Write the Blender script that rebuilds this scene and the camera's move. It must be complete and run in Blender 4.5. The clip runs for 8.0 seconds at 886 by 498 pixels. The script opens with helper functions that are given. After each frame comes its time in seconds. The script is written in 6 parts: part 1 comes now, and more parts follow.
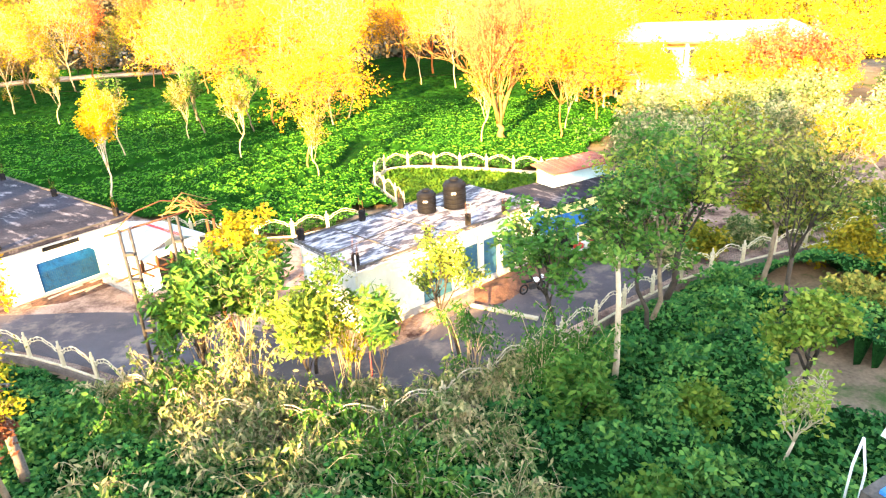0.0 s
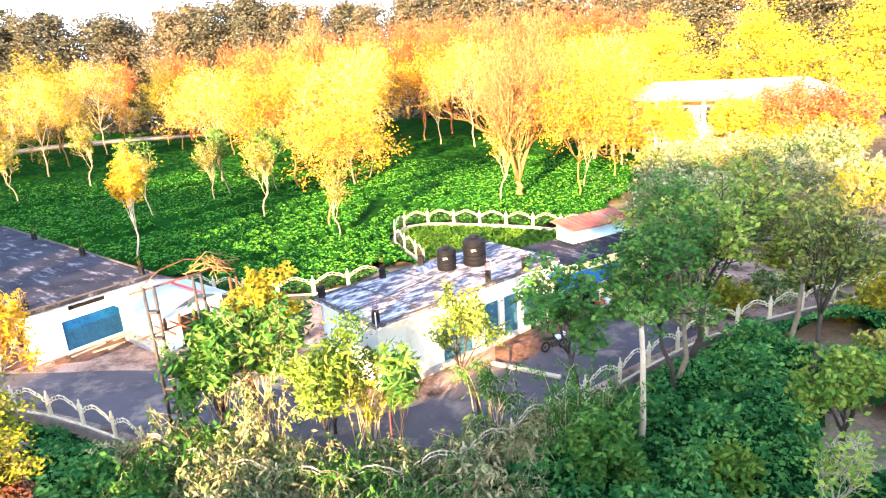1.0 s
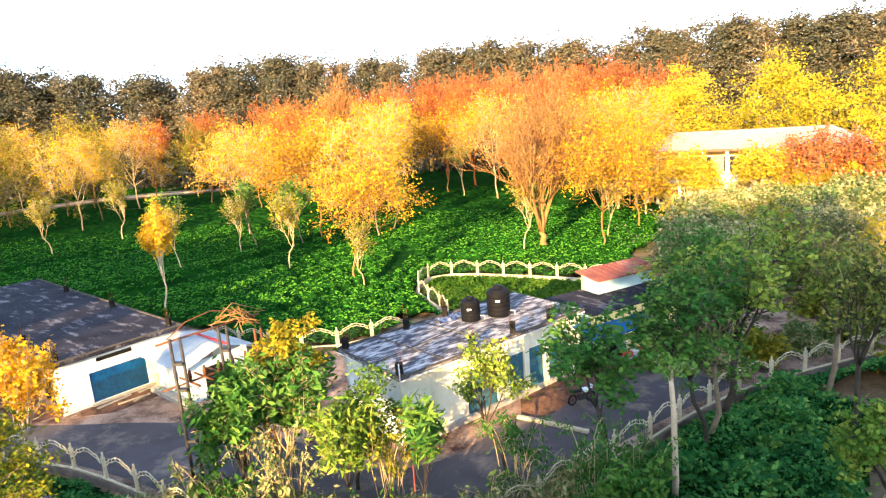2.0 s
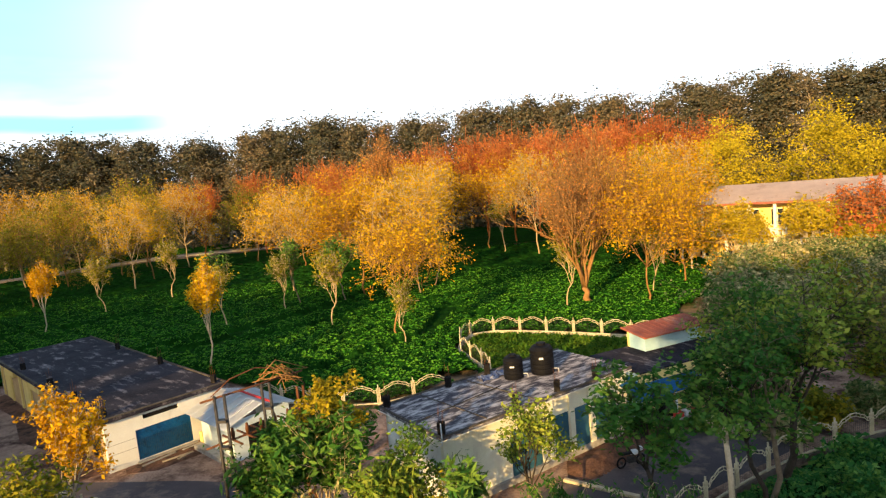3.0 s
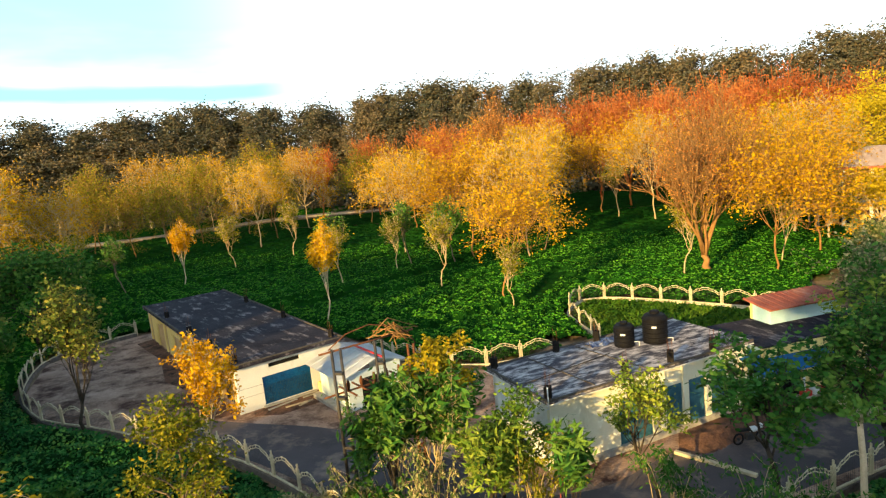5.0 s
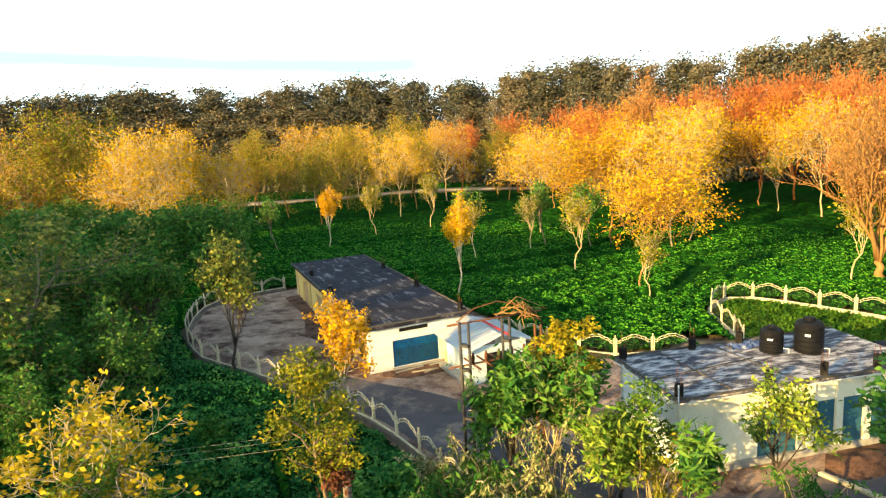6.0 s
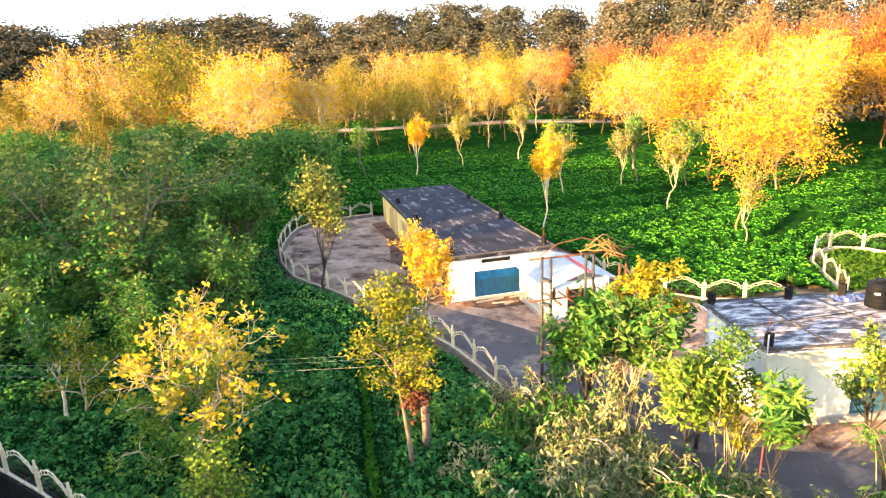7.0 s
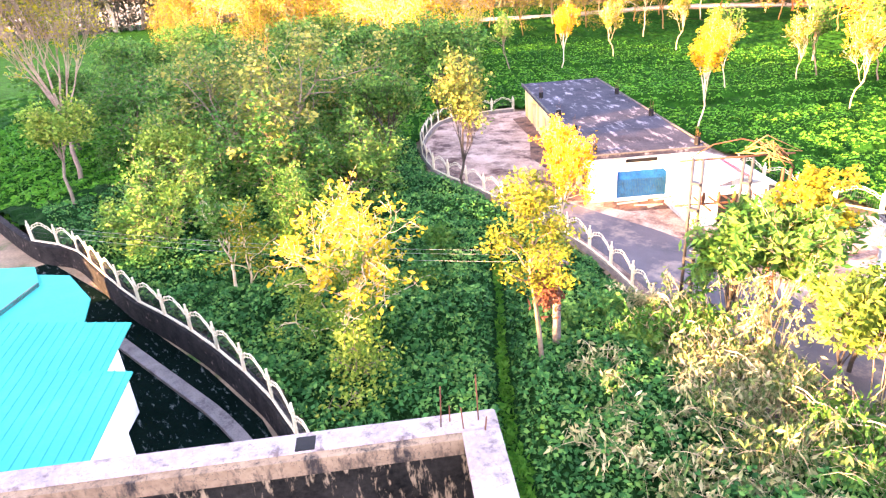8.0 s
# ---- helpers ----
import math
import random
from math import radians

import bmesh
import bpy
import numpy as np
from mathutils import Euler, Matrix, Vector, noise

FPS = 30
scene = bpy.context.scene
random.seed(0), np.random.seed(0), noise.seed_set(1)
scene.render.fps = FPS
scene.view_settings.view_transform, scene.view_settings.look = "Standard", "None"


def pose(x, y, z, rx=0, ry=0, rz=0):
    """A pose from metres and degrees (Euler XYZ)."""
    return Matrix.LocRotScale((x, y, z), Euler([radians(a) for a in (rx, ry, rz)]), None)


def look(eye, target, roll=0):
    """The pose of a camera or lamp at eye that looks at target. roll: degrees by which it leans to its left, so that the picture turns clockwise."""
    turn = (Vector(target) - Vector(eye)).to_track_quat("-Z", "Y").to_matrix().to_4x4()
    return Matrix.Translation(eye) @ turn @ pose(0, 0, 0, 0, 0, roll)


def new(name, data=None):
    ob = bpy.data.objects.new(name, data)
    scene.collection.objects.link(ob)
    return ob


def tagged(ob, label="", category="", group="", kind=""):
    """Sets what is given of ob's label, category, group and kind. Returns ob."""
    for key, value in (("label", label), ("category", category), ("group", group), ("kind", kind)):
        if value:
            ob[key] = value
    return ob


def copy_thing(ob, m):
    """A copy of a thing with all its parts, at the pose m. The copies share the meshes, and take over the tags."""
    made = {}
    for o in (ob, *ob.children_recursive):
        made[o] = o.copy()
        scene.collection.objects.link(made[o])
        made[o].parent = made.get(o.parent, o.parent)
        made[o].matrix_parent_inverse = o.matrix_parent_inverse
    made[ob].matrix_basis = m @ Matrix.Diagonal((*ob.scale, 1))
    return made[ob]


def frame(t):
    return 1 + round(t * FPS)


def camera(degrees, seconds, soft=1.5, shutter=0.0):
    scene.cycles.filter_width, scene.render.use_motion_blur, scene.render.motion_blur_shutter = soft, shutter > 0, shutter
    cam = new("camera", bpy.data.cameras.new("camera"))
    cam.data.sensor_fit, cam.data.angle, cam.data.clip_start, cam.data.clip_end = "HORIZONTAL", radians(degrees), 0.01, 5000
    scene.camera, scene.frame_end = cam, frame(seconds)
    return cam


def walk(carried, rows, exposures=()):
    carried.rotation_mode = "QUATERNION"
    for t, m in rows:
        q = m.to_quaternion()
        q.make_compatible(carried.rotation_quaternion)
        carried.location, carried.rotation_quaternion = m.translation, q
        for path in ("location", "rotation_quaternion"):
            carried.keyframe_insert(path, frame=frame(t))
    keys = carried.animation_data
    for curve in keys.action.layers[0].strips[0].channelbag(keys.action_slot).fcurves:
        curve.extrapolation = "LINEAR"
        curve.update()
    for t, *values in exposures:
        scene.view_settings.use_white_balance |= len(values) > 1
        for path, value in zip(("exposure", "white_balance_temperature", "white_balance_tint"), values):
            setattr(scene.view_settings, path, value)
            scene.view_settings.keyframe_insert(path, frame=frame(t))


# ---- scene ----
EYE = (0.0, 0.0, 16.0)
cam = camera(70.3, 8.0, soft=1.3, shutter=0.0)
# seconds, yaw to the left, pitch, roll
TURNS = [
    (0.0, 2.92, -22.02, -2.95), (0.5, 3.52, -19.2, -3.22), (1.0, 4.53, -16.74, -3.75),
    (2.3, 7.09, -10.11, -4.56), (2.5, 7.66, -8.71, -4.64), (3.0, 9.75, -6.55, -5.42),
    (3.5, 11.53, -6.49, -5.93), (4.0, 13.16, -6.51, -6.11), (4.2, 14.58, -7.47, -6.57),
    (5.3, 23.38, -9.27, -5.09), (5.5, 26.36, -9.47, -4.57), (6.0, 32.49, -9.93, -3.38),
    (6.5, 36.15, -11.76, -2.88), (7.0, 40.67, -15.74, -2.5), (7.5, 47.87, -20.91, -3.67),
    (8.0, 54.49, -24.36, -4.62),
]


def aim(yaw, pitch, roll):
    a, b = radians(yaw), radians(pitch)
    way = Vector((-math.sin(a) * math.cos(b), math.cos(a) * math.cos(b), math.sin(b)))
    return look(EYE, Vector(EYE) + 10 * way, roll)


EXPOSURES = [(0.0, 3.45, 6700, 10), (1.0, 3.15, 5700, 15), (2.3, 1.8, 5950, 6), (3.0, 0.9, 6400, 6), (4.2, 0.65, 6450, 6), (5.5, 1.5, 6400, -8), (6.5, 2.0, 6400, -2),
             (7.0, 2.7, 6300, 10), (7.5, 3.5, 6450, 28), (8.0, 4.0, 6550, 36)]
walk(cam, [(t, aim(y, p, r)) for t, y, p, r in TURNS], EXPOSURES)

# ---- light ----
SUN_WAY = Vector((-0.30, -0.955, 0.0)).normalized()
SUN_UP = radians(12.5)
SKY, CLOUD = 0.14, 6.6
sky_world = bpy.data.worlds.new("sky")
scene.world = sky_world
sky_world.use_nodes = True
wn = sky_world.node_tree.nodes
sky = wn.new("ShaderNodeTexSky")
sky.sky_type = "NISHITA"
sky.sun_disc = False
sky.sun_elevation = SUN_UP
sky.sun_rotation = math.atan2(SUN_WAY.x, SUN_WAY.y)
sky.air_density, sky.dust_density = 1.0, 2.5
wl = sky_world.node_tree.links
co = wn.new("ShaderNodeTexCoord")
sep = wn.new("ShaderNodeSeparateXYZ")
wl.new(co.outputs["Generated"], sep.inputs[0])
low = wn.new("ShaderNodeMapRange")
low.interpolation_type = "SMOOTHSTEP"
low.inputs[1].default_value, low.inputs[2].default_value, low.inputs[3].default_value, low.inputs[4].default_value = 0.20, 0.55, 1.0, 0.0
wl.new(sep.outputs[2], low.inputs[0])
stretch = wn.new("ShaderNodeMapping")
stretch.inputs["Scale"].default_value = (1.0, 1.0, 4.5)
wl.new(co.outputs["Generated"], stretch.inputs[0])
drift = wn.new("ShaderNodeTexNoise")
drift.inputs["Scale"].default_value, drift.inputs["Detail"].default_value, drift.inputs["Roughness"].default_value = 1.7, 5, 0.5
wl.new(stretch.outputs[0], drift.inputs["Vector"])
thick = wn.new("ShaderNodeMapRange")
thick.inputs[1].default_value, thick.inputs[2].default_value, thick.inputs[3].default_value, thick.inputs[4].default_value = 0.36, 0.56, 0.86, 1.0
wl.new(drift.outputs["Fac"], thick.inputs[0])
cover = wn.new("ShaderNodeMath")
cover.operation = "MULTIPLY"
wl.new(low.outputs[0], cover.inputs[0])
wl.new(thick.outputs[0], cover.inputs[1])
cloud = wn.new("ShaderNodeMix")
cloud.data_type = "RGBA"
wl.new(cover.outputs[0], cloud.inputs[0])
wl.new(sky.outputs[0], cloud.inputs[6])
cloud.inputs[7].default_value = (CLOUD * 0.86, CLOUD * 0.95, CLOUD * 1.08, 1)

# two clear cyan stretches between the clouds, by azimuth to the left and height
turn = wn.new("ShaderNodeMath")
turn.operation = "ARCTAN2"
flip = wn.new("ShaderNodeMath")
flip.operation = "MULTIPLY"
flip.inputs[1].default_value = -1.0
wl.new(sep.outputs[0], flip.inputs[0])
wl.new(flip.outputs[0], turn.inputs[0])
wl.new(sep.outputs[1], turn.inputs[1])


def between(value, a, b, soft_edge):
    """1 between a and b, falling to 0 over soft_edge outside."""
    up, down, both = wn.new("ShaderNodeMapRange"), wn.new("ShaderNodeMapRange"), wn.new("ShaderNodeMath")
    for r, lo, hi in ((up, a - soft_edge, a), (down, b + soft_edge, b)):
        r.interpolation_type = "SMOOTHSTEP"
        r.inputs[1].default_value, r.inputs[2].default_value = min(lo, hi), max(lo, hi)
        r.inputs[3].default_value, r.inputs[4].default_value = (0.0, 1.0) if lo < hi else (1.0, 0.0)
        wl.new(value, r.inputs[0])
        wl.new(r.outputs[0], both.inputs[0 if r is up else 1])
    both.operation = "MULTIPLY"
    return both.outputs[0]


def times(a, b, how="MULTIPLY"):
    m = wn.new("ShaderNodeMath")
    m.operation = how
    for k, v in enumerate((a, b)):
        if isinstance(v, float):
            m.inputs[k].default_value = v
        else:
            wl.new(v, m.inputs[k])
    return m.outputs[0]


wobble = times(times(drift.outputs["Fac"], 0.5, "SUBTRACT"), 0.34)
height = times(sep.outputs[2], wobble, "ADD")
upper = times(between(turn.outputs[0], radians(42), radians(75), radians(19)), between(height, 0.22, 0.40, 0.09))
falling = times(times(sep.outputs[2], times(wobble, 0.22), "ADD"), times(turn.outputs[0], 0.034), "SUBTRACT")
lower = times(between(turn.outputs[0], radians(35), radians(90), radians(6)), between(falling, 0.093, 0.103, 0.016))
clear = times(upper, times(lower, 1.15), "MAXIMUM")
blue = wn.new("ShaderNodeMix")
blue.data_type = "RGBA"
wl.new(times(clear, 0.60), blue.inputs[0])
wl.new(cloud.outputs[2], blue.inputs[6])
blue.inputs[7].default_value = (CLOUD * 0.10, CLOUD * 0.66, CLOUD * 0.84, 1)
wl.new(blue.outputs[2], wn["Background"].inputs[0])
wn["Background"].inputs[1].default_value = SKY

sun_data = bpy.data.lights.new("sun", "SUN")
sun_data.energy, sun_data.angle, sun_data.color = 5.0, radians(0.6), (1.0, 0.63, 0.24)
sun = new("sun", sun_data)
sun.matrix_world = look((0, 0, 60), Vector((0, 0, 60)) - 10 * Vector((SUN_WAY.x * math.cos(SUN_UP), SUN_WAY.y * math.cos(SUN_UP), math.sin(SUN_UP))))


# ---- materials ----
def nodes_of(name):
    m = bpy.data.materials.new(name)
    m.use_nodes = True
    return m, m.node_tree.nodes, m.node_tree.links


def ramp(n, stops):
    r = n.new("ShaderNodeValToRGB")
    while len(r.color_ramp.elements) < len(stops):
        r.color_ramp.elements.new(0.5)
    for e, (p, c) in zip(r.color_ramp.elements, stops):
        e.position, e.color = p, (*c, 1)
    return r


def noise_at(n, l, scale, detail=6, rough=0.6, stretch=None):
    co = n.new("ShaderNodeTexCoord")
    t = n.new("ShaderNodeTexNoise")
    t.inputs["Scale"].default_value, t.inputs["Detail"].default_value, t.inputs["Roughness"].default_value = scale, detail, rough
    if stretch:
        mp = n.new("ShaderNodeMapping")
        mp.inputs["Scale"].default_value = stretch
        l.new(co.outputs["Object"], mp.inputs[0])
        l.new(mp.outputs[0], t.inputs["Vector"])
    else:
        l.new(co.outputs["Object"], t.inputs["Vector"])
    return t


def surface(name, low, high, rough=0.8, scale=1.2, fine=18.0, stain=None, stain_at=(0.55, 0.7), stain_scale=0.5, metal=0.0, bump=0.25, stretch=None, bump_dist=0.02, spec=0.18):
    """A worn surface: colour between low and high at two scales, with stains of a colour of their own."""
    m, n, l = nodes_of(name)
    b = n["Principled BSDF"]
    b.inputs["Roughness"].default_value, b.inputs["Metallic"].default_value = rough, metal
    b.inputs["Specular IOR Level"].default_value = spec
    t1, t2 = noise_at(n, l, scale), noise_at(n, l, fine, 4)
    mix = n.new("ShaderNodeMix")
    mix.data_type = "FLOAT"
    mix.inputs[0].default_value = 0.4
    l.new(t1.outputs["Fac"], mix.inputs[2])
    l.new(t2.outputs["Fac"], mix.inputs[3])
    r = ramp(n, [(0.33, low), (0.67, high)])
    l.new(mix.outputs[0], r.inputs[0])
    out = r.outputs[0]
    if stain:
        t3 = noise_at(n, l, stain_scale, 8, 0.7, stretch)
        r3 = ramp(n, [(stain_at[0], (0, 0, 0)), (stain_at[1], (1, 1, 1))])
        l.new(t3.outputs["Fac"], r3.inputs[0])
        mc = n.new("ShaderNodeMix")
        mc.data_type = "RGBA"
        l.new(r3.outputs[0], mc.inputs[0])
        l.new(out, mc.inputs[6])
        mc.inputs[7].default_value = (*stain, 1)
        out = mc.outputs[2]
    l.new(out, b.inputs["Base Color"])
    bp = n.new("ShaderNodeBump")
    bp.inputs["Strength"].default_value, bp.inputs["Distance"].default_value = bump, bump_dist
    l.new(t2.outputs["Fac"], bp.inputs["Height"])
    l.new(bp.outputs[0], b.inputs["Normal"])
    return m


def foliage(name, stops, glow=0.35, patch=0.25):
    """Leaves: each leaf its own tone, patches of tone over the crown, light through the blade."""
    m, n, l = nodes_of(name)
    b = n["Principled BSDF"]
    b.inputs["Roughness"].default_value = 0.6
    b.inputs["Specular IOR Level"].default_value = 0.06
    g, o = n.new("ShaderNodeNewGeometry"), n.new("ShaderNodeObjectInfo")
    t = noise_at(n, l, patch, 3)
    add = n.new("ShaderNodeMath")
    add.operation = "MULTIPLY_ADD"
    l.new(g.outputs["Random Per Island"], add.inputs[0])
    add.inputs[1].default_value = 0.5
    l.new(t.outputs["Fac"], add.inputs[2])
    add2 = n.new("ShaderNodeMath")
    add2.operation = "MULTIPLY_ADD"
    l.new(o.outputs["Random"], add2.inputs[0])
    add2.inputs[1].default_value = 0.3
    l.new(add.outputs[0], add2.inputs[2])
    sc = n.new("ShaderNodeMapRange")
    sc.inputs[1].default_value, sc.inputs[2].default_value = 0.3, 1.3
    l.new(add2.outputs[0], sc.inputs[0])
    r = ramp(n, stops)
    l.new(sc.outputs[0], r.inputs[0])
    l.new(r.outputs[0], b.inputs["Base Color"])
    tr = n.new("ShaderNodeBsdfTranslucent")
    l.new(r.outputs[0], tr.inputs["Color"])
    ms = n.new("ShaderNodeMixShader")
    ms.inputs[0].default_value = glow
    l.new(b.outputs[0], ms.inputs[1])
    l.new(tr.outputs[0], ms.inputs[2])
    l.new(ms.outputs[0], n["Material Output"].inputs["Surface"])
    return m


M_SOIL = surface("soil", (0.10, 0.07, 0.045), (0.34, 0.24, 0.15), 0.95, 0.35, 6, stain=(0.05, 0.10, 0.02), stain_at=(0.52, 0.64), stain_scale=0.25, bump=0.6, bump_dist=0.05)
M_ASPHALT = surface("asphalt", (0.05, 0.045, 0.052), (0.135, 0.115, 0.125), 0.85, 0.25, 30, stain=(0.34, 0.25, 0.20), stain_at=(0.52, 0.72), stain_scale=0.35, bump=0.3)
M_DIRT = surface("dirt_yard", (0.21, 0.12, 0.085), (0.56, 0.39, 0.30), 0.95, 0.5, 8, stain=(0.08, 0.04, 0.03), stain_at=(0.46, 0.60), stain_scale=0.35, bump=0.5, bump_dist=0.04)
M_LANE = surface("pale_lane_dust", (0.32, 0.26, 0.20), (0.54, 0.45, 0.36), 0.95, 0.3, 5, bump=0.4)
M_WHITE = surface("white_wall_paint", (0.72, 0.72, 0.68), (0.86, 0.86, 0.82), 0.8, 0.6, 9, stain=(0.46, 0.43, 0.36), stain_at=(0.6, 0.85), stain_scale=0.8, stretch=(1, 1, 0.25), bump=0.12)
M_CREAM = surface("cream_wall_paint", (0.70, 0.54, 0.18), (0.84, 0.68, 0.28), 0.8, 0.6, 9, stain=(0.33, 0.26, 0.16), stain_at=(0.6, 0.85), stain_scale=0.8, stretch=(1, 1, 0.25), bump=0.12)
M_PLASTER = surface("ochre_plaster", (0.42, 0.27, 0.13), (0.60, 0.42, 0.22), 0.9, 0.7, 8, stain=(0.2, 0.12, 0.07), stain_at=(0.55, 0.8), stain_scale=0.9, stretch=(1, 1, 0.3))
M_SLAB = surface("weathered_roof_concrete", (0.008, 0.008, 0.016), (0.050, 0.046, 0.062), 0.9, 0.5, 7, stain=(0.32, 0.28, 0.30), stain_at=(0.54, 0.74), stain_scale=1.5, bump=0.35, stretch=(1, 0.3, 1), spec=0.1)
M_SLAB_LIGHT = surface("pale_roof_concrete", (0.018, 0.018, 0.030), (0.13, 0.12, 0.14), 0.9, 0.7, 9, stain=(0.62, 0.57, 0.58), stain_at=(0.46, 0.64), stain_scale=1.7, bump=0.35, stretch=(0.6, 1.7, 1), spec=0.1)
M_CONC = surface("concrete", (0.26, 0.25, 0.24), (0.44, 0.42, 0.39), 0.9, 1.2, 14, stain=(0.1, 0.09, 0.08), stain_at=(0.55, 0.75), stain_scale=1.1)
M_DARK = surface("damp_dark_concrete", (0.035, 0.032, 0.03), (0.14, 0.12, 0.10), 0.9, 1.5, 12, stain=(0.28, 0.22, 0.19), stain_at=(0.58, 0.74), stain_scale=1.3, spec=0.1)
M_COPING = surface("worn_white_coping", (0.17, 0.135, 0.13), (0.34, 0.29, 0.28), 0.85, 2.5, 24, stain=(0.10, 0.075, 0.07), stain_at=(0.54, 0.66), stain_scale=9.0, bump=0.8, bump_dist=0.012)


def cracked(m, scale, width, colour):
    """Fine crooked cracks laid into a surface material."""
    n, l = m.node_tree.nodes, m.node_tree.links
    b = n["Principled BSDF"]
    tc, no = n.new("ShaderNodeTexCoord"), n.new("ShaderNodeTexNoise")
    no.inputs["Scale"].default_value = scale * 1.5
    l.new(tc.outputs["Object"], no.inputs["Vector"])
    mx = n.new("ShaderNodeMix")
    mx.data_type = "VECTOR"
    mx.inputs[0].default_value = 0.12
    l.new(tc.outputs["Object"], mx.inputs[4])
    l.new(no.outputs["Color"], mx.inputs[5])
    vo = n.new("ShaderNodeTexVoronoi")
    vo.feature = "DISTANCE_TO_EDGE"
    vo.inputs["Scale"].default_value = scale
    l.new(mx.outputs[1], vo.inputs["Vector"])
    r = ramp(n, [(0.0, (1, 1, 1)), (width, (0, 0, 0))])
    l.new(vo.outputs["Distance"], r.inputs[0])
    mc = n.new("ShaderNodeMix")
    mc.data_type = "RGBA"
    l.new(r.outputs[0], mc.inputs[0])
    l.new(b.inputs["Base Color"].links[0].from_socket, mc.inputs[6])
    mc.inputs[7].default_value = (*colour, 1)
    l.new(mc.outputs[2], b.inputs["Base Color"])


cracked(M_COPING, 11.0, 0.016, (0.14, 0.11, 0.10))
M_BAND = surface("stained_cream_plaster", (0.12, 0.075, 0.045), (0.27, 0.185, 0.115), 0.9, 3.0, 22, stain=(0.025, 0.02, 0.018), stain_at=(0.50, 0.62), stain_scale=8.0, stretch=(1, 1, 0.4), bump=0.6, bump_dist=0.012)
cracked(M_BAND, 12.0, 0.018, (0.06, 0.05, 0.04))
# base colour lowered to hold the shade that lies on the yard wall
M_STONE = surface("stone_darkened_as_shade", (0.006, 0.006, 0.007), (0.03, 0.027, 0.026), 0.95, 1.5, 12, stain=(0.20, 0.16, 0.14), stain_at=(0.60, 0.72), stain_scale=2.2, bump=0.8, bump_dist=0.04, spec=0.05)
# near-black base carries the shade of the inner face; pale streaks are plaster
M_PARAPET = surface("shade_black_streaked_plaster", (0.004, 0.004, 0.004), (0.03, 0.026, 0.022), 0.95, 4.0, 26, stain=(0.26, 0.19, 0.12), stain_at=(0.55, 0.62), stain_scale=16.0, stretch=(1, 1, 0.25), bump=0.7, bump_dist=0.015, spec=0.05)
M_KERB = surface("grey_kerb_concrete", (0.09, 0.075, 0.07), (0.24, 0.20, 0.18), 0.9, 1.4, 14, stain=(0.05, 0.04, 0.035), stain_at=(0.55, 0.7), stain_scale=1.8)
M_REDSOIL = surface("red_brown_debris", (0.07, 0.035, 0.025), (0.24, 0.13, 0.09), 0.95, 1.0, 10, stain=(0.03, 0.022, 0.02), stain_at=(0.5, 0.64), stain_scale=0.9, bump=0.8, bump_dist=0.05)
M_FENCE = surface("cream_fence_concrete", (0.46, 0.40, 0.27), (0.72, 0.64, 0.46), 0.85, 1.5, 14, stain=(0.22, 0.17, 0.11), stain_at=(0.52, 0.72), stain_scale=1.6)
M_BLUE = surface("blue_painted_steel", (0.006, 0.06, 0.20), (0.014, 0.14, 0.36), 0.6, 0.8, 9, stain=(0.01, 0.02, 0.06), stain_at=(0.52, 0.7), stain_scale=1.5, bump=0.1)
M_PALEWHITE = surface("bluish_white_paint", (0.52, 0.62, 0.66), (0.66, 0.76, 0.79), 0.8, 0.8, 9, stain=(0.36, 0.4, 0.4), stain_at=(0.6, 0.8))
M_DOOR = surface("faded_blue_door_paint", (0.025, 0.085, 0.13), (0.05, 0.15, 0.21), 0.6, 1.5, 12, stain=(0.05, 0.09, 0.12), stain_at=(0.55, 0.75))
M_PALEBLUE = surface("pale_blue_wall_paint", (0.33, 0.52, 0.60), (0.48, 0.66, 0.72), 0.8, 0.8, 9, stain=(0.2, 0.25, 0.26), stain_at=(0.6, 0.8))
M_RUST = surface("rusty_steel", (0.09, 0.035, 0.02), (0.26, 0.11, 0.05), 0.8, 2.5, 20, stain=(0.04, 0.025, 0.02), stain_at=(0.5, 0.7), stain_scale=2.0, metal=0.3)
M_STEEL = surface("dark_weathered_steel", (0.03, 0.03, 0.035), (0.10, 0.09, 0.085), 0.6, 2.5, 20, metal=0.4)
M_SHEET = surface("white_roof_sheet", (0.62, 0.65, 0.70), (0.80, 0.82, 0.86), 0.5, 0.8, 10, stain=(0.42, 0.40, 0.38), stain_at=(0.62, 0.8))
M_TIN = surface("pinkish_weathered_tin", (0.62, 0.50, 0.48), (0.80, 0.68, 0.64), 0.6, 0.6, 9, stain=(0.42, 0.28, 0.22), stain_at=(0.56, 0.78), stain_scale=0.4)
M_TURQ = surface("turquoise_metal_roof", (0.012, 0.30, 0.265), (0.025, 0.37, 0.33), 0.6, 0.5, 9, stain=(0.02, 0.24, 0.22), stain_at=(0.55, 0.8), stain_scale=0.4, bump=0.05, spec=0.03)
M_RED_RUST = surface("red_brown_painted_steel", (0.16, 0.03, 0.03), (0.30, 0.07, 0.06), 0.7, 2.0, 20)
M_REDROOF = surface("red_tin_roof", (0.24, 0.06, 0.04), (0.42, 0.14, 0.09), 0.7, 0.8, 10, stain=(0.5, 0.32, 0.25), stain_at=(0.55, 0.75))
M_TANK = surface("black_plastic_tank", (0.004, 0.004, 0.006), (0.010, 0.010, 0.013), 0.6, 2.0, 20, bump=0.05, spec=0.12)
M_BLACK = surface("dark_opening", (0.006, 0.006, 0.007), (0.015, 0.014, 0.014), 0.9)
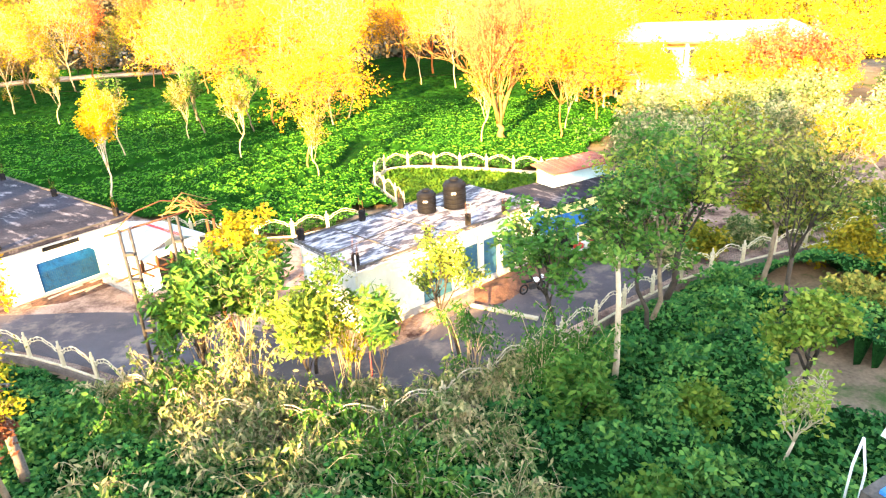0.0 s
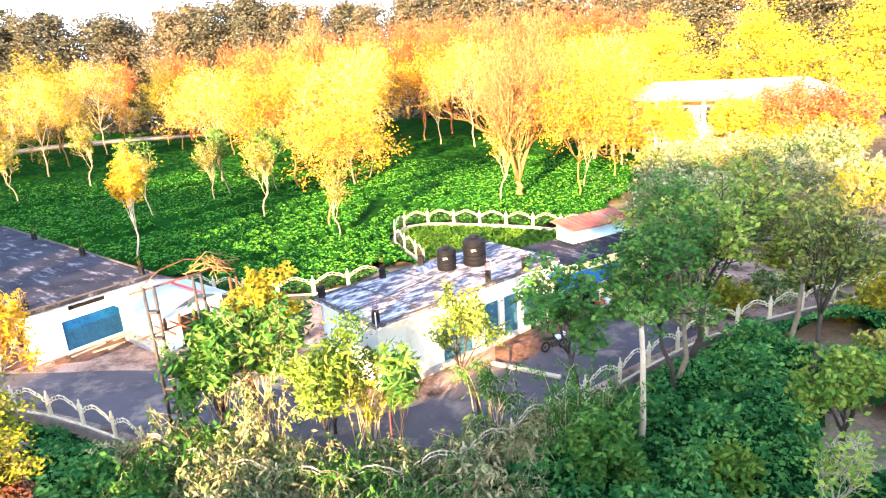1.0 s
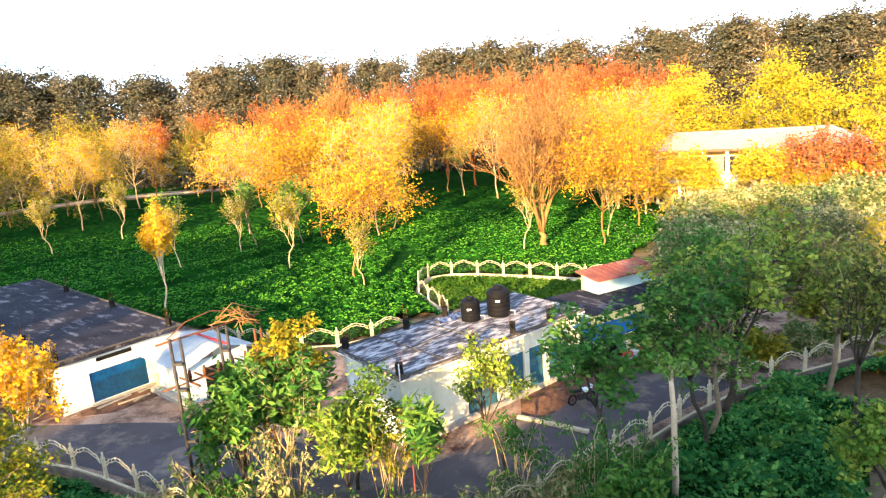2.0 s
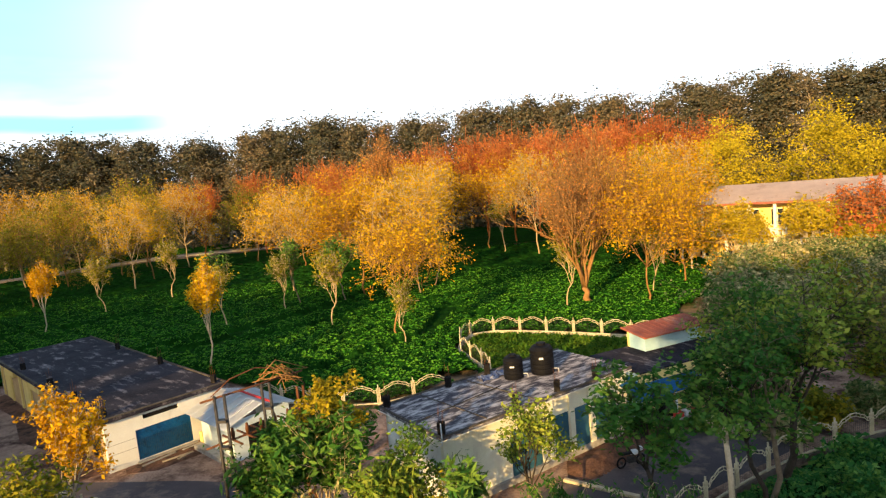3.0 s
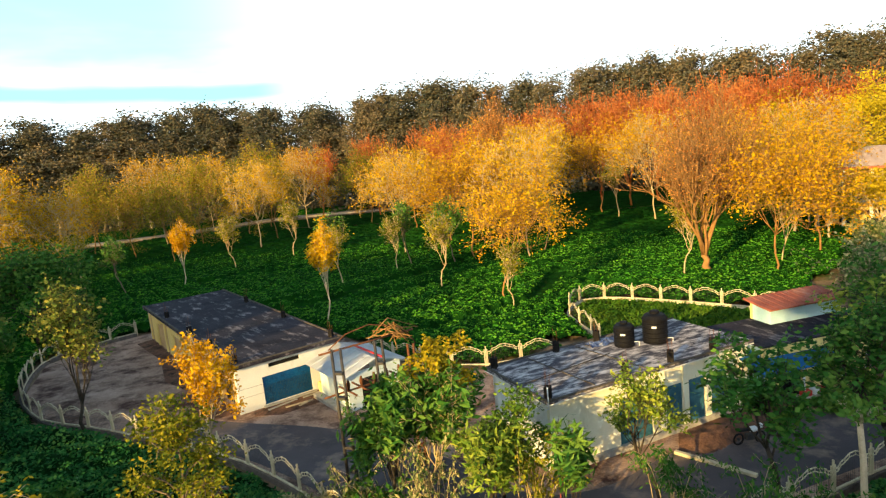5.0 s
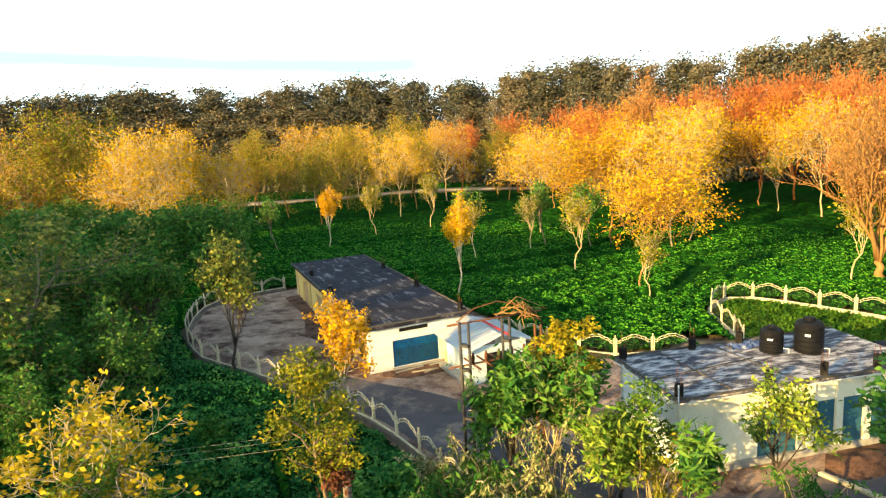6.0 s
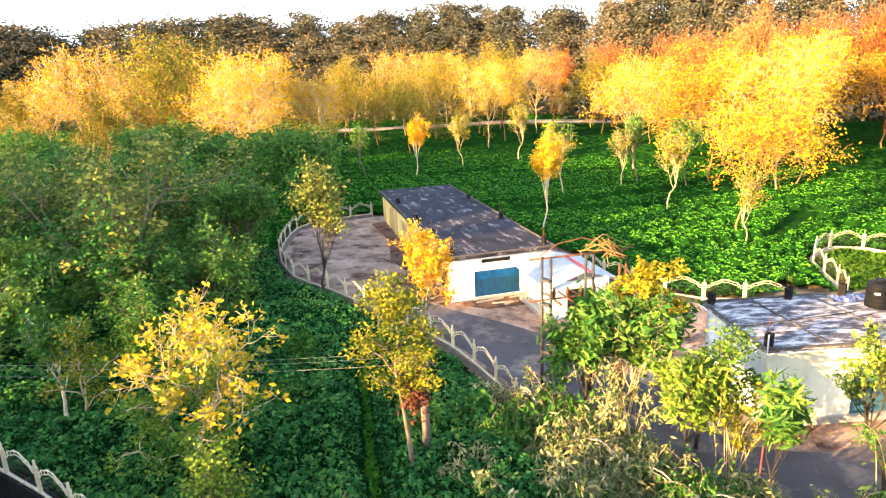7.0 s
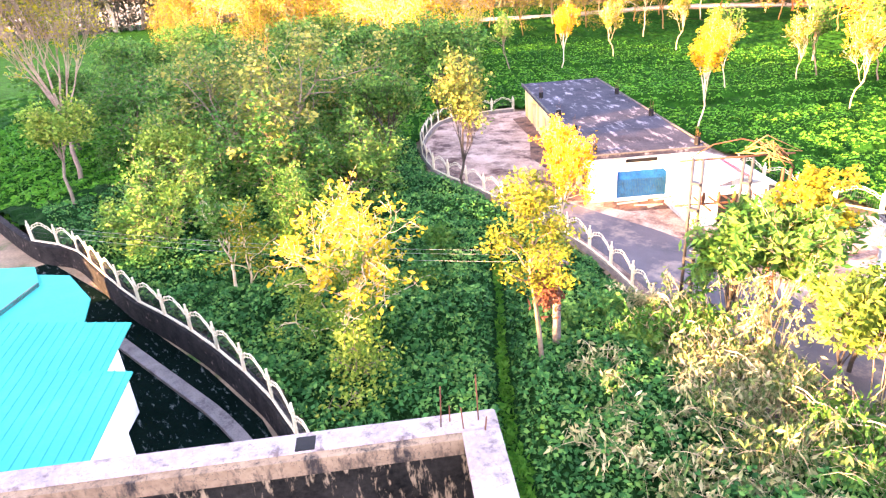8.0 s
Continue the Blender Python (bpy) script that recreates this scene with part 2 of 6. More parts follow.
M_GLASS = surface("dark_window_glass", (0.02, 0.025, 0.03), (0.05, 0.055, 0.06), 0.12, bump=0.02)
M_TARP = surface("blue_tarpaulin", (0.02, 0.12, 0.55), (0.04, 0.22, 0.75), 0.5, 0.8, 8, bump=0.3)
M_TARP_FADED = surface("faded_blue_tarpaulin", (0.03, 0.05, 0.16), (0.10, 0.15, 0.32), 0.6, 1.5, 9, stain=(0.35, 0.36, 0.42), stain_at=(0.55, 0.65), stain_scale=2.5, bump=0.3)
M_BARK = surface("grey_brown_bark", (0.10, 0.075, 0.05), (0.26, 0.20, 0.14), 0.9, 3.0, 25, bump=0.6)
M_BARK_PALE = surface("pale_bark", (0.40, 0.32, 0.22), (0.66, 0.54, 0.39), 0.9, 2.0, 20, stain=(0.2, 0.14, 0.09), stain_at=(0.55, 0.7), stain_scale=1.5, bump=0.4, spec=0.05)
M_STEM = surface("straw_brown_stems", (0.36, 0.27, 0.16), (0.62, 0.48, 0.29), 0.9, 2.0, 20, bump=0.3, spec=0.05)
M_BUTTER = surface("pale_cream_wall_paint", (0.76, 0.72, 0.54), (0.88, 0.85, 0.68), 0.8, 0.6, 9, stain=(0.50, 0.44, 0.32), stain_at=(0.6, 0.85), stain_scale=0.8, stretch=(1, 1, 0.25), bump=0.12)
M_BARK_WARM = surface("warm_brown_bark", (0.20, 0.10, 0.035), (0.40, 0.22, 0.08), 0.9, 2.0, 20, bump=0.4)
M_BARK_PINK = surface("pinkish_brown_bark", (0.16, 0.11, 0.08), (0.36, 0.26, 0.19), 0.9, 3.0, 25, bump=0.5)
M_BARK_DARK = surface("dark_bark", (0.022, 0.018, 0.015), (0.075, 0.06, 0.046), 0.9, 3.0, 25, bump=0.6)
M_RED = surface("red_plastic", (0.45, 0.03, 0.03), (0.6, 0.05, 0.05), 0.5)
# no specular: the pale patches are sky glints put into the colour
M_WATER = surface("dark_water_painted_glints", (0.001, 0.004, 0.003), (0.004, 0.009, 0.007), 0.5, 0.4, 5, stain=(0.09, 0.11, 0.105), stain_at=(0.57, 0.68), stain_scale=1.5, stretch=(1, 2.6, 1), bump=0.4, bump_dist=0.03, spec=0.0)
M_TEA = foliage("tea_leaves", [(0.0, (0.012, 0.088, 0.008)), (0.5, (0.042, 0.19, 0.014)), (1.0, (0.12, 0.31, 0.024))], 0.18, 0.12)
M_JUNGLE = foliage("undergrowth_leaves", [(0.0, (0.006, 0.036, 0.013)), (0.5, (0.040, 0.165, 0.038)), (1.0, (0.24, 0.42, 0.08))], 0.15, 0.35)
M_GREEN = foliage("green_leaves", [(0.0, (0.008, 0.045, 0.010)), (0.5, (0.045, 0.140, 0.022)), (1.0, (0.17, 0.27, 0.045))], 0.15, 0.6)
M_LIME = foliage("lime_leaves", [(0.0, (0.020, 0.075, 0.012)), (0.5, (0.11, 0.20, 0.024)), (1.0, (0.36, 0.40, 0.06))], 0.18, 0.6)
M_YELLOW = foliage("yellow_leaves", [(0.0, (0.10, 0.13, 0.012)), (0.5, (0.38, 0.29, 0.016)), (1.0, (0.60, 0.44, 0.03))], 0.3)
# green-yellow leaves with the low sun's orange put into their colour
M_SUN_ORANGE = foliage("leaves_coloured_sun_orange", [(0.0, (0.17, 0.09, 0.006)), (0.5, (0.54, 0.28, 0.008)), (1.0, (0.70, 0.47, 0.015))], 0.25, 0.45)
M_OLIVE = foliage("olive_leaves", [(0.0, (0.022, 0.060, 0.008)), (0.5, (0.14, 0.16, 0.014)), (1.0, (0.48, 0.36, 0.025))], 0.2, 0.45)
M_RUSSET = foliage("russet_twigs", [(0.0, (0.24, 0.05, 0.02)), (0.5, (0.42, 0.12, 0.04)), (1.0, (0.56, 0.22, 0.06))], 0.2)
M_FOREST = foliage("forest_leaves", [(0.0, (0.022, 0.034, 0.028)), (0.5, (0.085, 0.088, 0.060)), (1.0, (0.26, 0.19, 0.11))], 0.12, 0.09)
M_DUSTY = foliage("dusty_green_leaves", [(0.0, (0.014, 0.050, 0.012)), (0.5, (0.11, 0.15, 0.028)), (1.0, (0.46, 0.38, 0.08))], 0.18, 0.4)
M_SALMON = foliage("salmon_twigs", [(0.0, (0.34, 0.11, 0.03)), (0.5, (0.62, 0.23, 0.05)), (1.0, (0.74, 0.36, 0.10))], 0.2, 0.4)
M_DOME = foliage("golden_olive_leaves", [(0.0, (0.09, 0.10, 0.008)), (0.5, (0.40, 0.32, 0.016)), (1.0, (0.66, 0.50, 0.03))], 0.2, 0.3)
M_DEADLEAF = foliage("dead_red_brown_leaves", [(0.0, (0.05, 0.02, 0.014)), (0.5, (0.12, 0.045, 0.028)), (1.0, (0.20, 0.09, 0.05))], 0.15)
M_DRY = foliage("dry_drooping_leaves", [(0.0, (0.014, 0.045, 0.014)), (0.45, (0.11, 0.17, 0.05)), (1.0, (0.64, 0.52, 0.27))], 0.2, 0.8)


# ---- mesh helpers ----
def mesh_of(name, verts, faces, material, smooth=False):
    me = bpy.data.meshes.new(name)
    me.from_pydata([tuple(v) for v in verts], [], [tuple(f) for f in faces])
    if smooth:
        me.polygons.foreach_set("use_smooth", np.ones(len(me.polygons), bool))
    me.materials.append(material)
    me.update()
    return me


def quads_mesh(name, verts, material, smooth=False):
    """A mesh of loose four-cornered faces from an (n, 4, 3) array."""
    n = len(verts)
    me = bpy.data.meshes.new(name)
    me.vertices.add(4 * n)
    me.vertices.foreach_set("co", np.ascontiguousarray(verts, np.float32).ravel())
    me.loops.add(4 * n)
    me.loops.foreach_set("vertex_index", np.arange(4 * n, dtype=np.int32))
    me.polygons.add(n)
    me.polygons.foreach_set("loop_start", np.arange(0, 4 * n, 4, dtype=np.int32))
    me.materials.append(material)
    me.update(calc_edges=True)
    return me


def part(name, bm, material, parent=None, label="", bevel=0.0):
    if bevel:
        bmesh.ops.bevel(bm, geom=bm.edges[:], offset=bevel, segments=1, affect="EDGES", clamp_overlap=True)
    me = bpy.data.meshes.new(name)
    bm.to_mesh(me)
    bm.free()
    me.materials.append(material)
    ob = new(name, me)
    if parent:
        ob.parent = parent
    return tagged(ob, label)


def box(*boxes):
    """A bmesh of boxes, each x0, y0, z0, x1, y1, z1."""
    bm = bmesh.new()
    for x0, y0, z0, x1, y1, z1 in boxes:
        bmesh.ops.create_cube(bm, size=1, matrix=Matrix.LocRotScale(((x0 + x1) / 2, (y0 + y1) / 2, (z0 + z1) / 2), None, (abs(x1 - x0), abs(y1 - y0), abs(z1 - z0))))
    return bm


def prism(outline, z0, z1):
    """An upright prism over an outline of x, y; z0 and z1 may be lists."""
    bm = bmesh.new()
    n = len(outline)
    lo = [bm.verts.new((x, y, z0 if np.isscalar(z0) else z0[k])) for k, (x, y) in enumerate(outline)]
    hi = [bm.verts.new((x, y, z1 if np.isscalar(z1) else z1[k])) for k, (x, y) in enumerate(outline)]
    bm.faces.new(lo[::-1]), bm.faces.new(hi)
    for k in range(n):
        bm.faces.new((lo[k], lo[(k + 1) % n], hi[(k + 1) % n], hi[k]))
    bmesh.ops.recalc_face_normals(bm, faces=bm.faces[:])
    return bm


def tube_arrays(paths, sides=6):
    """Tapered tubes along paths of (points, radii) as verts and faces."""
    verts, faces = [], []
    for pts, radii in paths:
        pts = [Vector(p) for p in pts]
        base = len(verts)
        for k, p in enumerate(pts):
            d = (pts[min(k + 1, len(pts) - 1)] - pts[max(k - 1, 0)]).normalized()
            a = d.orthogonal().normalized()
            if k and a.dot(last) < 0:
                a = -a
            last = a
            b = d.cross(a)
            for s in range(sides):
                w = 2 * math.pi * s / sides
                verts.append(p + float(radii[k]) * (math.cos(w) * a + math.sin(w) * b))
        for k in range(len(pts) - 1):
            for s in range(sides):
                q = (s + 1) % sides
                i = base + k * sides
                faces.append((i + s, i + q, i + sides + q, i + sides + s))
        faces.append([base + s for s in range(sides)][::-1])
        faces.append([base + (len(pts) - 1) * sides + s for s in range(sides)])
    return verts, faces


def tubes(name, paths, material, parent=None, sides=6, label=""):
    v, f = tube_arrays(paths, sides)
    ob = new(name, mesh_of(name, v, f, material, True))
    if parent:
        ob.parent = parent
    return tagged(ob, label)


def bar(name, a, b, r, material, parent=None, sides=4, label=""):
    return tubes(name, [((a, b), (r, r))], material, parent, sides, label)


def thing(name, label, category, group="", m=None, kind=""):
    ob = new(name)
    if m is not None:
        ob.matrix_world = m
    return tagged(ob, label, category, group, kind)


def leaf_quads(rng, centres, size, aspect=1.6, flat=0.35):
    """Pointed leaves at centres, turned at random; flat: how far they tend to lie level."""
    n = len(centres)
    d = rng.normal(size=(n, 3))
    d[:, 2] *= 1 - flat
    d /= np.linalg.norm(d, axis=1, keepdims=True)
    e = rng.normal(size=(n, 3))
    e -= (e * d).sum(1, keepdims=True) * d
    e /= np.linalg.norm(e, axis=1, keepdims=True)
    s = size * rng.uniform(0.6, 1.3, (n, 1))
    a, b = d * s * aspect / 2, e * s / 2
    return np.stack([centres - a, centres + b * 0.9 - a * 0.1, centres + a, centres - b * 0.9 - a * 0.1], 1)


def curve_path(a, b, rise, r0, r1, steps=4, wob=0.0, rng=None):
    a, b = np.array(a, float), np.array(b, float)
    mid = (a + b) / 2 + [0, 0, rise]
    mid[:2] += (b - a)[:2] * (-0.12)
    pts, radii = [], []
    for k in range(steps + 1):
        t = k / steps
        p = (1 - t) ** 2 * a + 2 * t * (1 - t) * mid + t * t * b
        if rng is not None and 0 < k < steps:
            p = p + rng.normal(size=3) * wob
        pts.append(p)
        radii.append(r0 + (r1 - r0) * t)
    return pts, radii


def tree(seed, height, spread, bare=0.35, limbs=12, twigs=7, leaves=26, size=0.16, clump=0.45, trunk=0.16, lean=(0, 0), bark=None, leaf=None,
         label="tree", name="tree", shape=0.75, aspect=1.6, fine=0, group="", category="tree", flat=0.35):
    """A tree on its base: tapered trunk, limbs to all parts of the crown, twigs, and loose leaves round the twigs."""
    rng = np.random.default_rng(seed)
    top = np.array([lean[0], lean[1], height * 0.9])
    c0 = height * bare
    paths = []
    n = 6
    wob = rng.normal(size=(n + 1, 2)) * height * 0.012
    wob[0] = 0
    stem = [np.array([top[0] * (k / n) ** 1.2 + wob[k, 0], top[1] * (k / n) ** 1.2 + wob[k, 1], top[2] * k / n]) for k in range(n + 1)]
    stem[0][2] = -0.3
    paths.append((stem, [trunk * (1.25 if k == 0 else 1 - 0.8 * k / n) for k in range(n + 1)]))

    def on_stem(z):
        f = min(max(z / top[2], 0), 1) * n
        k = min(int(f), n - 1)
        return stem[k] + (stem[k + 1] - stem[k]) * (f - k)

    tips, thin = [], []
    for i in range(limbs):
        w = 2.399963 * i + rng.uniform(-0.4, 0.4)
        u = (i + 0.5) / limbs
        z = c0 + (height - c0) * (0.12 + 0.85 * u) * rng.uniform(0.9, 1.06)
        prof = math.sin(math.pi * min(0.97, (0.22 + 0.74 * u) ** shape))
        out = spread * max(0.18, prof) * rng.uniform(0.7, 1.12)
        axis = on_stem(z)
        end = np.array([axis[0] + out * math.cos(w), axis[1] + out * math.sin(w), z])
        start = on_stem(max(c0 * 0.75, z - out * rng.uniform(0.55, 0.95)))
        r0 = trunk * (0.5 - 0.28 * u)
        paths.append(curve_path(start, end, out * 0.10, r0, 0.018, 4, out * 0.05, rng))
        limb = paths[-1][0]
        for j in range(twigs):
            k = rng.integers(2, 5)
            o = limb[k]
            dv = rng.normal(size=3) * [1, 1, 0.65]
            tip = o + dv / np.linalg.norm(dv) * spread * rng.uniform(0.14, 0.36)
            tip[2] = max(tip[2], c0 * 0.8)
            thin.append(((o, (o + tip) / 2 + rng.normal(size=3) * 0.04 * spread, tip), (0.022, 0.016, 0.008)))
            tips.append(tip)
            for _ in range(fine):
                dv = rng.normal(size=3)
                dv[2] = abs(dv[2]) + 0.5
                t2 = tip + dv / np.linalg.norm(dv) * spread * rng.uniform(0.10, 0.22)
                thin.append(((tip, t2), (0.012, 0.006)))
                tips.append(t2)
    root = thing(name, label, category, group)
    v1, f1 = tube_arrays(paths, 7)
    v2, f2 = tube_arrays(thin, 3)
    trunk_ob = new("trunk", mesh_of("trunk", v1 + v2, f1 + [[i + len(v1) for i in f] for f in f2], bark or M_BARK, True))
    trunk_ob.parent = root
    if leaves:
        tips = np.array(tips)
        cs = np.repeat(tips, leaves, 0) + rng.normal(size=(len(tips) * leaves, 3)) * clump * np.array([1, 1, 0.6])
        cs[:, 2] = np.maximum(cs[:, 2], 0.15)
        crown = new("crown", quads_mesh("crown", leaf_quads(rng, cs, size, aspect, flat), leaf or M_GREEN))
        crown.parent = root
    return root


def branching(seed, height, spread, bare, forks=5, kids=(5, 5, 4), trunk=0.16, leaves=7, size=0.2, clump=0.22, lean=(0, 0), tilt=0.62, rise=0.25, bark=None, leaf=None,
              label="tree", name="tree", group="", category="tree", aspect=1.6, flat=0.35, thin=0.010, squash=0.8, dome=0.0):
    """A tree grown by forking: trunk, ascending limbs, boughs and twigs, with leaves in sprays along the twigs."""
    rng = np.random.default_rng(seed)
    paths, ends = [], []

    def grow(p, d, length, r, level):
        n = (4, 4, 3, 2)[min(level, 3)]
        pts, way = [p], d
        for _ in range(n):
            way = way + rng.normal(size=3) * 0.14 + [0, 0, rise * 0.4]
            way /= np.linalg.norm(way)
            pts.append(pts[-1] + way * length / n)
        tip = max(thin, r * (0.42 if level < len(kids) else 0.6))
        paths.append([pts, list(np.linspace(max(r, thin), tip, n + 1)), level])
        if level == len(kids):
            ends.append((pts[0], pts[-1]))
            return
        for k in range(kids[level]):
            f = rng.uniform(0.38, 1.0) if k else 1.0
            q = f * n
            i = min(int(q), n - 1)
            o = pts[i] + (pts[i + 1] - pts[i]) * (q - i)
            side = np.cross(way, rng.normal(size=3))
            side /= np.linalg.norm(side) + 1e-9
            nd = way + side * rng.uniform(0.5, 1.15) * (tilt + 0.12 * level) * 1.35
            grow(o, nd / np.linalg.norm(nd), length * rng.uniform(0.48, 0.72), max(r * (0.62 - 0.2 * f), thin), level + 1)

    z0 = height * bare
    stem = [np.array([lean[0] * f * f + rng.normal() * 0.012 * height * (0 < k < 4), lean[1] * f * f + rng.normal() * 0.012 * height * (0 < k < 4), z0 * f]) for k, f in enumerate(np.linspace(0, 1, 5))]
    stem[0][2] = -0.3
    for k in range(forks):
        w = 2.399963 * k + rng.uniform(-0.5, 0.5)
        o = stem[4] if k < 3 else stem[3] + (stem[4] - stem[3]) * rng.uniform(0.3, 1.0)
        out = tilt * rng.uniform(0.5, 1.25) * (0.35 if k == 0 else 1.0)
        d = np.array([math.cos(w) * out, math.sin(w) * out, 1.0])
        grow(o, d / np.linalg.norm(d), (height - z0) * rng.uniform(0.42, 0.58), trunk * (0.62 if k < 3 else 0.48), 0)
    a, b = np.array([e[0] for e in ends]), np.array([e[1] for e in ends])
    mid = stem[4][:2]
    fx = spread / np.percentile(np.hypot(b[:, 0] - mid[0], b[:, 1] - mid[1]), 94)
    fz = (height - z0) / (np.percentile(b[:, 2], 99) - z0)

    def fit(q):
        q = np.array(q, float)
        k = np.clip((q[..., 2] - z0 * 0.75) / (z0 * 0.25 + 1e-6), 0, 1)
        q[..., :2] = mid + (q[..., :2] - mid) * (1 + (fx - 1) * k[..., None])
        high = q[..., 2] > z0
        z = z0 + (q[..., 2] - z0) * fz
        drop = dome * np.hypot(q[..., 0] - mid[0], q[..., 1] - mid[1]) ** 2 / max(spread, 0.1)
        q[..., 2] = np.where(high, np.maximum(z - drop, z0 * 0.8), q[..., 2])
        return q

    root = thing(name, label, category, group)
    thick = [(stem, list(np.linspace(trunk * 1.2, trunk * 0.8, 5)))] + [(list(fit(p)), r) for p, r, lv in paths if lv < 2]
    fine = [(list(fit(p)), r) for p, r, lv in paths if lv >= 2]
    v1, f1 = tube_arrays(thick, 7)
    v2, f2 = tube_arrays(fine, 3)
    ob = new("trunk", mesh_of("trunk", v1 + v2, f1 + [[i + len(v1) for i in f] for f in f2], bark or M_BARK, True))
    ob.parent = root
    if leaves:
        a, b = fit(a), fit(b)
        t = rng.uniform(0.15, 1.12, (len(a), leaves, 1))
        cs = (a[:, None] + (b - a)[:, None] * t).reshape(-1, 3)
        cs = cs + rng.normal(size=cs.shape) * clump * np.array([1, 1, squash])
        crown = new("crown", quads_mesh("crown", leaf_quads(rng, cs, size, aspect, flat), leaf or M_GREEN))
        crown.parent = root
    return root


def put(ob, x, y, z=0.0, turn=0.0, s=1.0, sz=None):
    ob.matrix_basis = pose(x, y, z, 0, 0, turn) @ Matrix.Diagonal((s, s, sz or s, 1))
    return ob


def again(ob, x, y, z=0.0, turn=0.0, s=1.0, sz=None):
    c = copy_thing(ob, Matrix.Identity(4))
    return put(c, x, y, z, turn, s, sz)


def inside(px, py, poly):
    """Which of the points lie in the polygon."""
    hit = np.zeros(np.shape(px), bool)
    n = len(poly)
    for k in range(n):
        (x0, y0), (x1, y1) = poly[k], poly[(k + 1) % n]
        if y0 == y1:
            continue
        cross = ((y0 > py) != (y1 > py)) & (px < (x1 - x0) * (py - y0) / (y1 - y0) + x0)
        hit ^= cross
    return hit


def to_line(px, py, pts):
    """Distance of points to a polyline."""
    best = np.full(np.shape(px), 1e9)
    for (x0, y0), (x1, y1) in zip(pts, pts[1:]):
        dx, dy = x1 - x0, y1 - y0
        t = np.clip(((px - x0) * dx + (py - y0) * dy) / (dx * dx + dy * dy + 1e-9), 0, 1)
        best = np.minimum(best, np.hypot(px - x0 - t * dx, py - y0 - t * dy))
    return best


def smooth_line(pts, step):
    """Points at an even step along a Catmull-Rom curve."""
    P = [np.array(p, float) for p in pts]
    P = [2 * P[0] - P[1]] + P + [2 * P[-1] - P[-2]]
    out = []
    for a, b, c, d in zip(P, P[1:], P[2:], P[3:]):
        for t in np.linspace(0, 1, 20, endpoint=False):
            out.append(0.5 * (2 * b + (c - a) * t + (2 * a - 5 * b + 4 * c - d) * t * t + (3 * b - a - 3 * c + d) * t**3))
    out.append(P[-2])
    out = np.array(out)
    s = np.r_[0, np.cumsum(np.linalg.norm(np.diff(out, axis=0), axis=1))]
    n = max(1, round(s[-1] / step))
    want = np.linspace(0, s[-1], n + 1)
    return [(float(np.interp(w, s, out[:, 0])), float(np.interp(w, s, out[:, 1]))) for w in want]


def bumps(x, y, cell, seed):
    """Rounded mounds, one in each jittered cell: 1 at a mound's middle, 0 between mounds."""
    gx, gy = np.floor(x / cell), np.floor(y / cell)
    best = np.full(np.shape(x), 9.0)
    for i in (-1, 0, 1):
        for j in (-1, 0, 1):
            cx, cy = gx + i, gy + j
            h1 = np.modf(np.sin(cx * 127.1 + cy * 311.7 + seed) * 43758.5453)[0]
            h2 = np.modf(np.sin(cx * 269.5 + cy * 183.3 + seed) * 43758.5453)[0]
            px, py = (cx + 0.5 + 0.38 * h1) * cell, (cy + 0.5 + 0.38 * h2) * cell
            best = np.minimum(best, np.hypot(x - px, y - py) / cell)
    return np.clip(1 - (best / 0.72) ** 2, 0, 1)


def sheet(name, x0, x1, y0, y1, step, height, keep, material):
    """A height field over a grid; height and keep are functions of x, y."""
    nx, ny = int((x1 - x0) / step), int((y1 - y0) / step)
    X, Y = np.meshgrid(np.linspace(x0, x1, nx + 1), np.linspace(y0, y1, ny + 1))
    Z = height(X, Y)
    cx, cy = (X[:-1, :-1] + X[1:, 1:]) / 2, (Y[:-1, :-1] + Y[1:, 1:]) / 2
    ok = keep(cx, cy)
    idx = np.arange((nx + 1) * (ny + 1)).reshape(ny + 1, nx + 1)
    F = np.stack([idx[:-1, :-1], idx[:-1, 1:], idx[1:, 1:], idx[1:, :-1]], -1)[ok]
    used, F = np.unique(F, return_inverse=True)
    F = F.reshape(-1, 4)
    co = np.stack([X, Y, Z], -1).reshape(-1, 3)[used]
    me = bpy.data.meshes.new(name)
    me.vertices.add(len(co))
    me.vertices.foreach_set("co", co.astype(np.float32).ravel())
    me.loops.add(F.size)
    me.loops.foreach_set("vertex_index", F.astype(np.int32).ravel())
    me.polygons.add(len(F))
    me.polygons.foreach_set("loop_start", np.arange(0, F.size, 4, dtype=np.int32))
    me.polygons.foreach_set("use_smooth", np.ones(len(F), bool))
    me.materials.append(material)
    me.update(calc_edges=True)
    return new(name, me)


def frame_of(x, y, ux, uy):
    """A pose whose local x points along (ux, uy), at x, y on the ground."""
    return pose(x, y, 0, 0, 0, math.degrees(math.atan2(uy, ux)))

# ---- plan of the place ----
NEAR_FENCE = [(-53.0, 49.2), (-54.6, 45.7), (-55.2, 40.5), (-48.5, 33.1), (-41.4, 29.3), (-38.0, 29.0), (-34.7, 28.6), (-31.0, 28.0), (-26.6, 27.2), (-23.7, 26.6),
              (-20.95, 25.7), (-17.5, 24.1), (-15.2, 22.7), (-11.9, 20.9), (-9.4, 20.2), (-7.2, 19.8), (-5.4, 19.6), (-3.5, 20.0), (-2.0, 20.8), (-0.1, 22.1),
              (2.3, 24.6), (3.7, 25.9), (5.35, 27.2), (7.6, 29.4), (11.9, 32.8), (16.7, 35.3), (24.0, 38.3), (40.0, 44.5), (60.0, 52.0)]
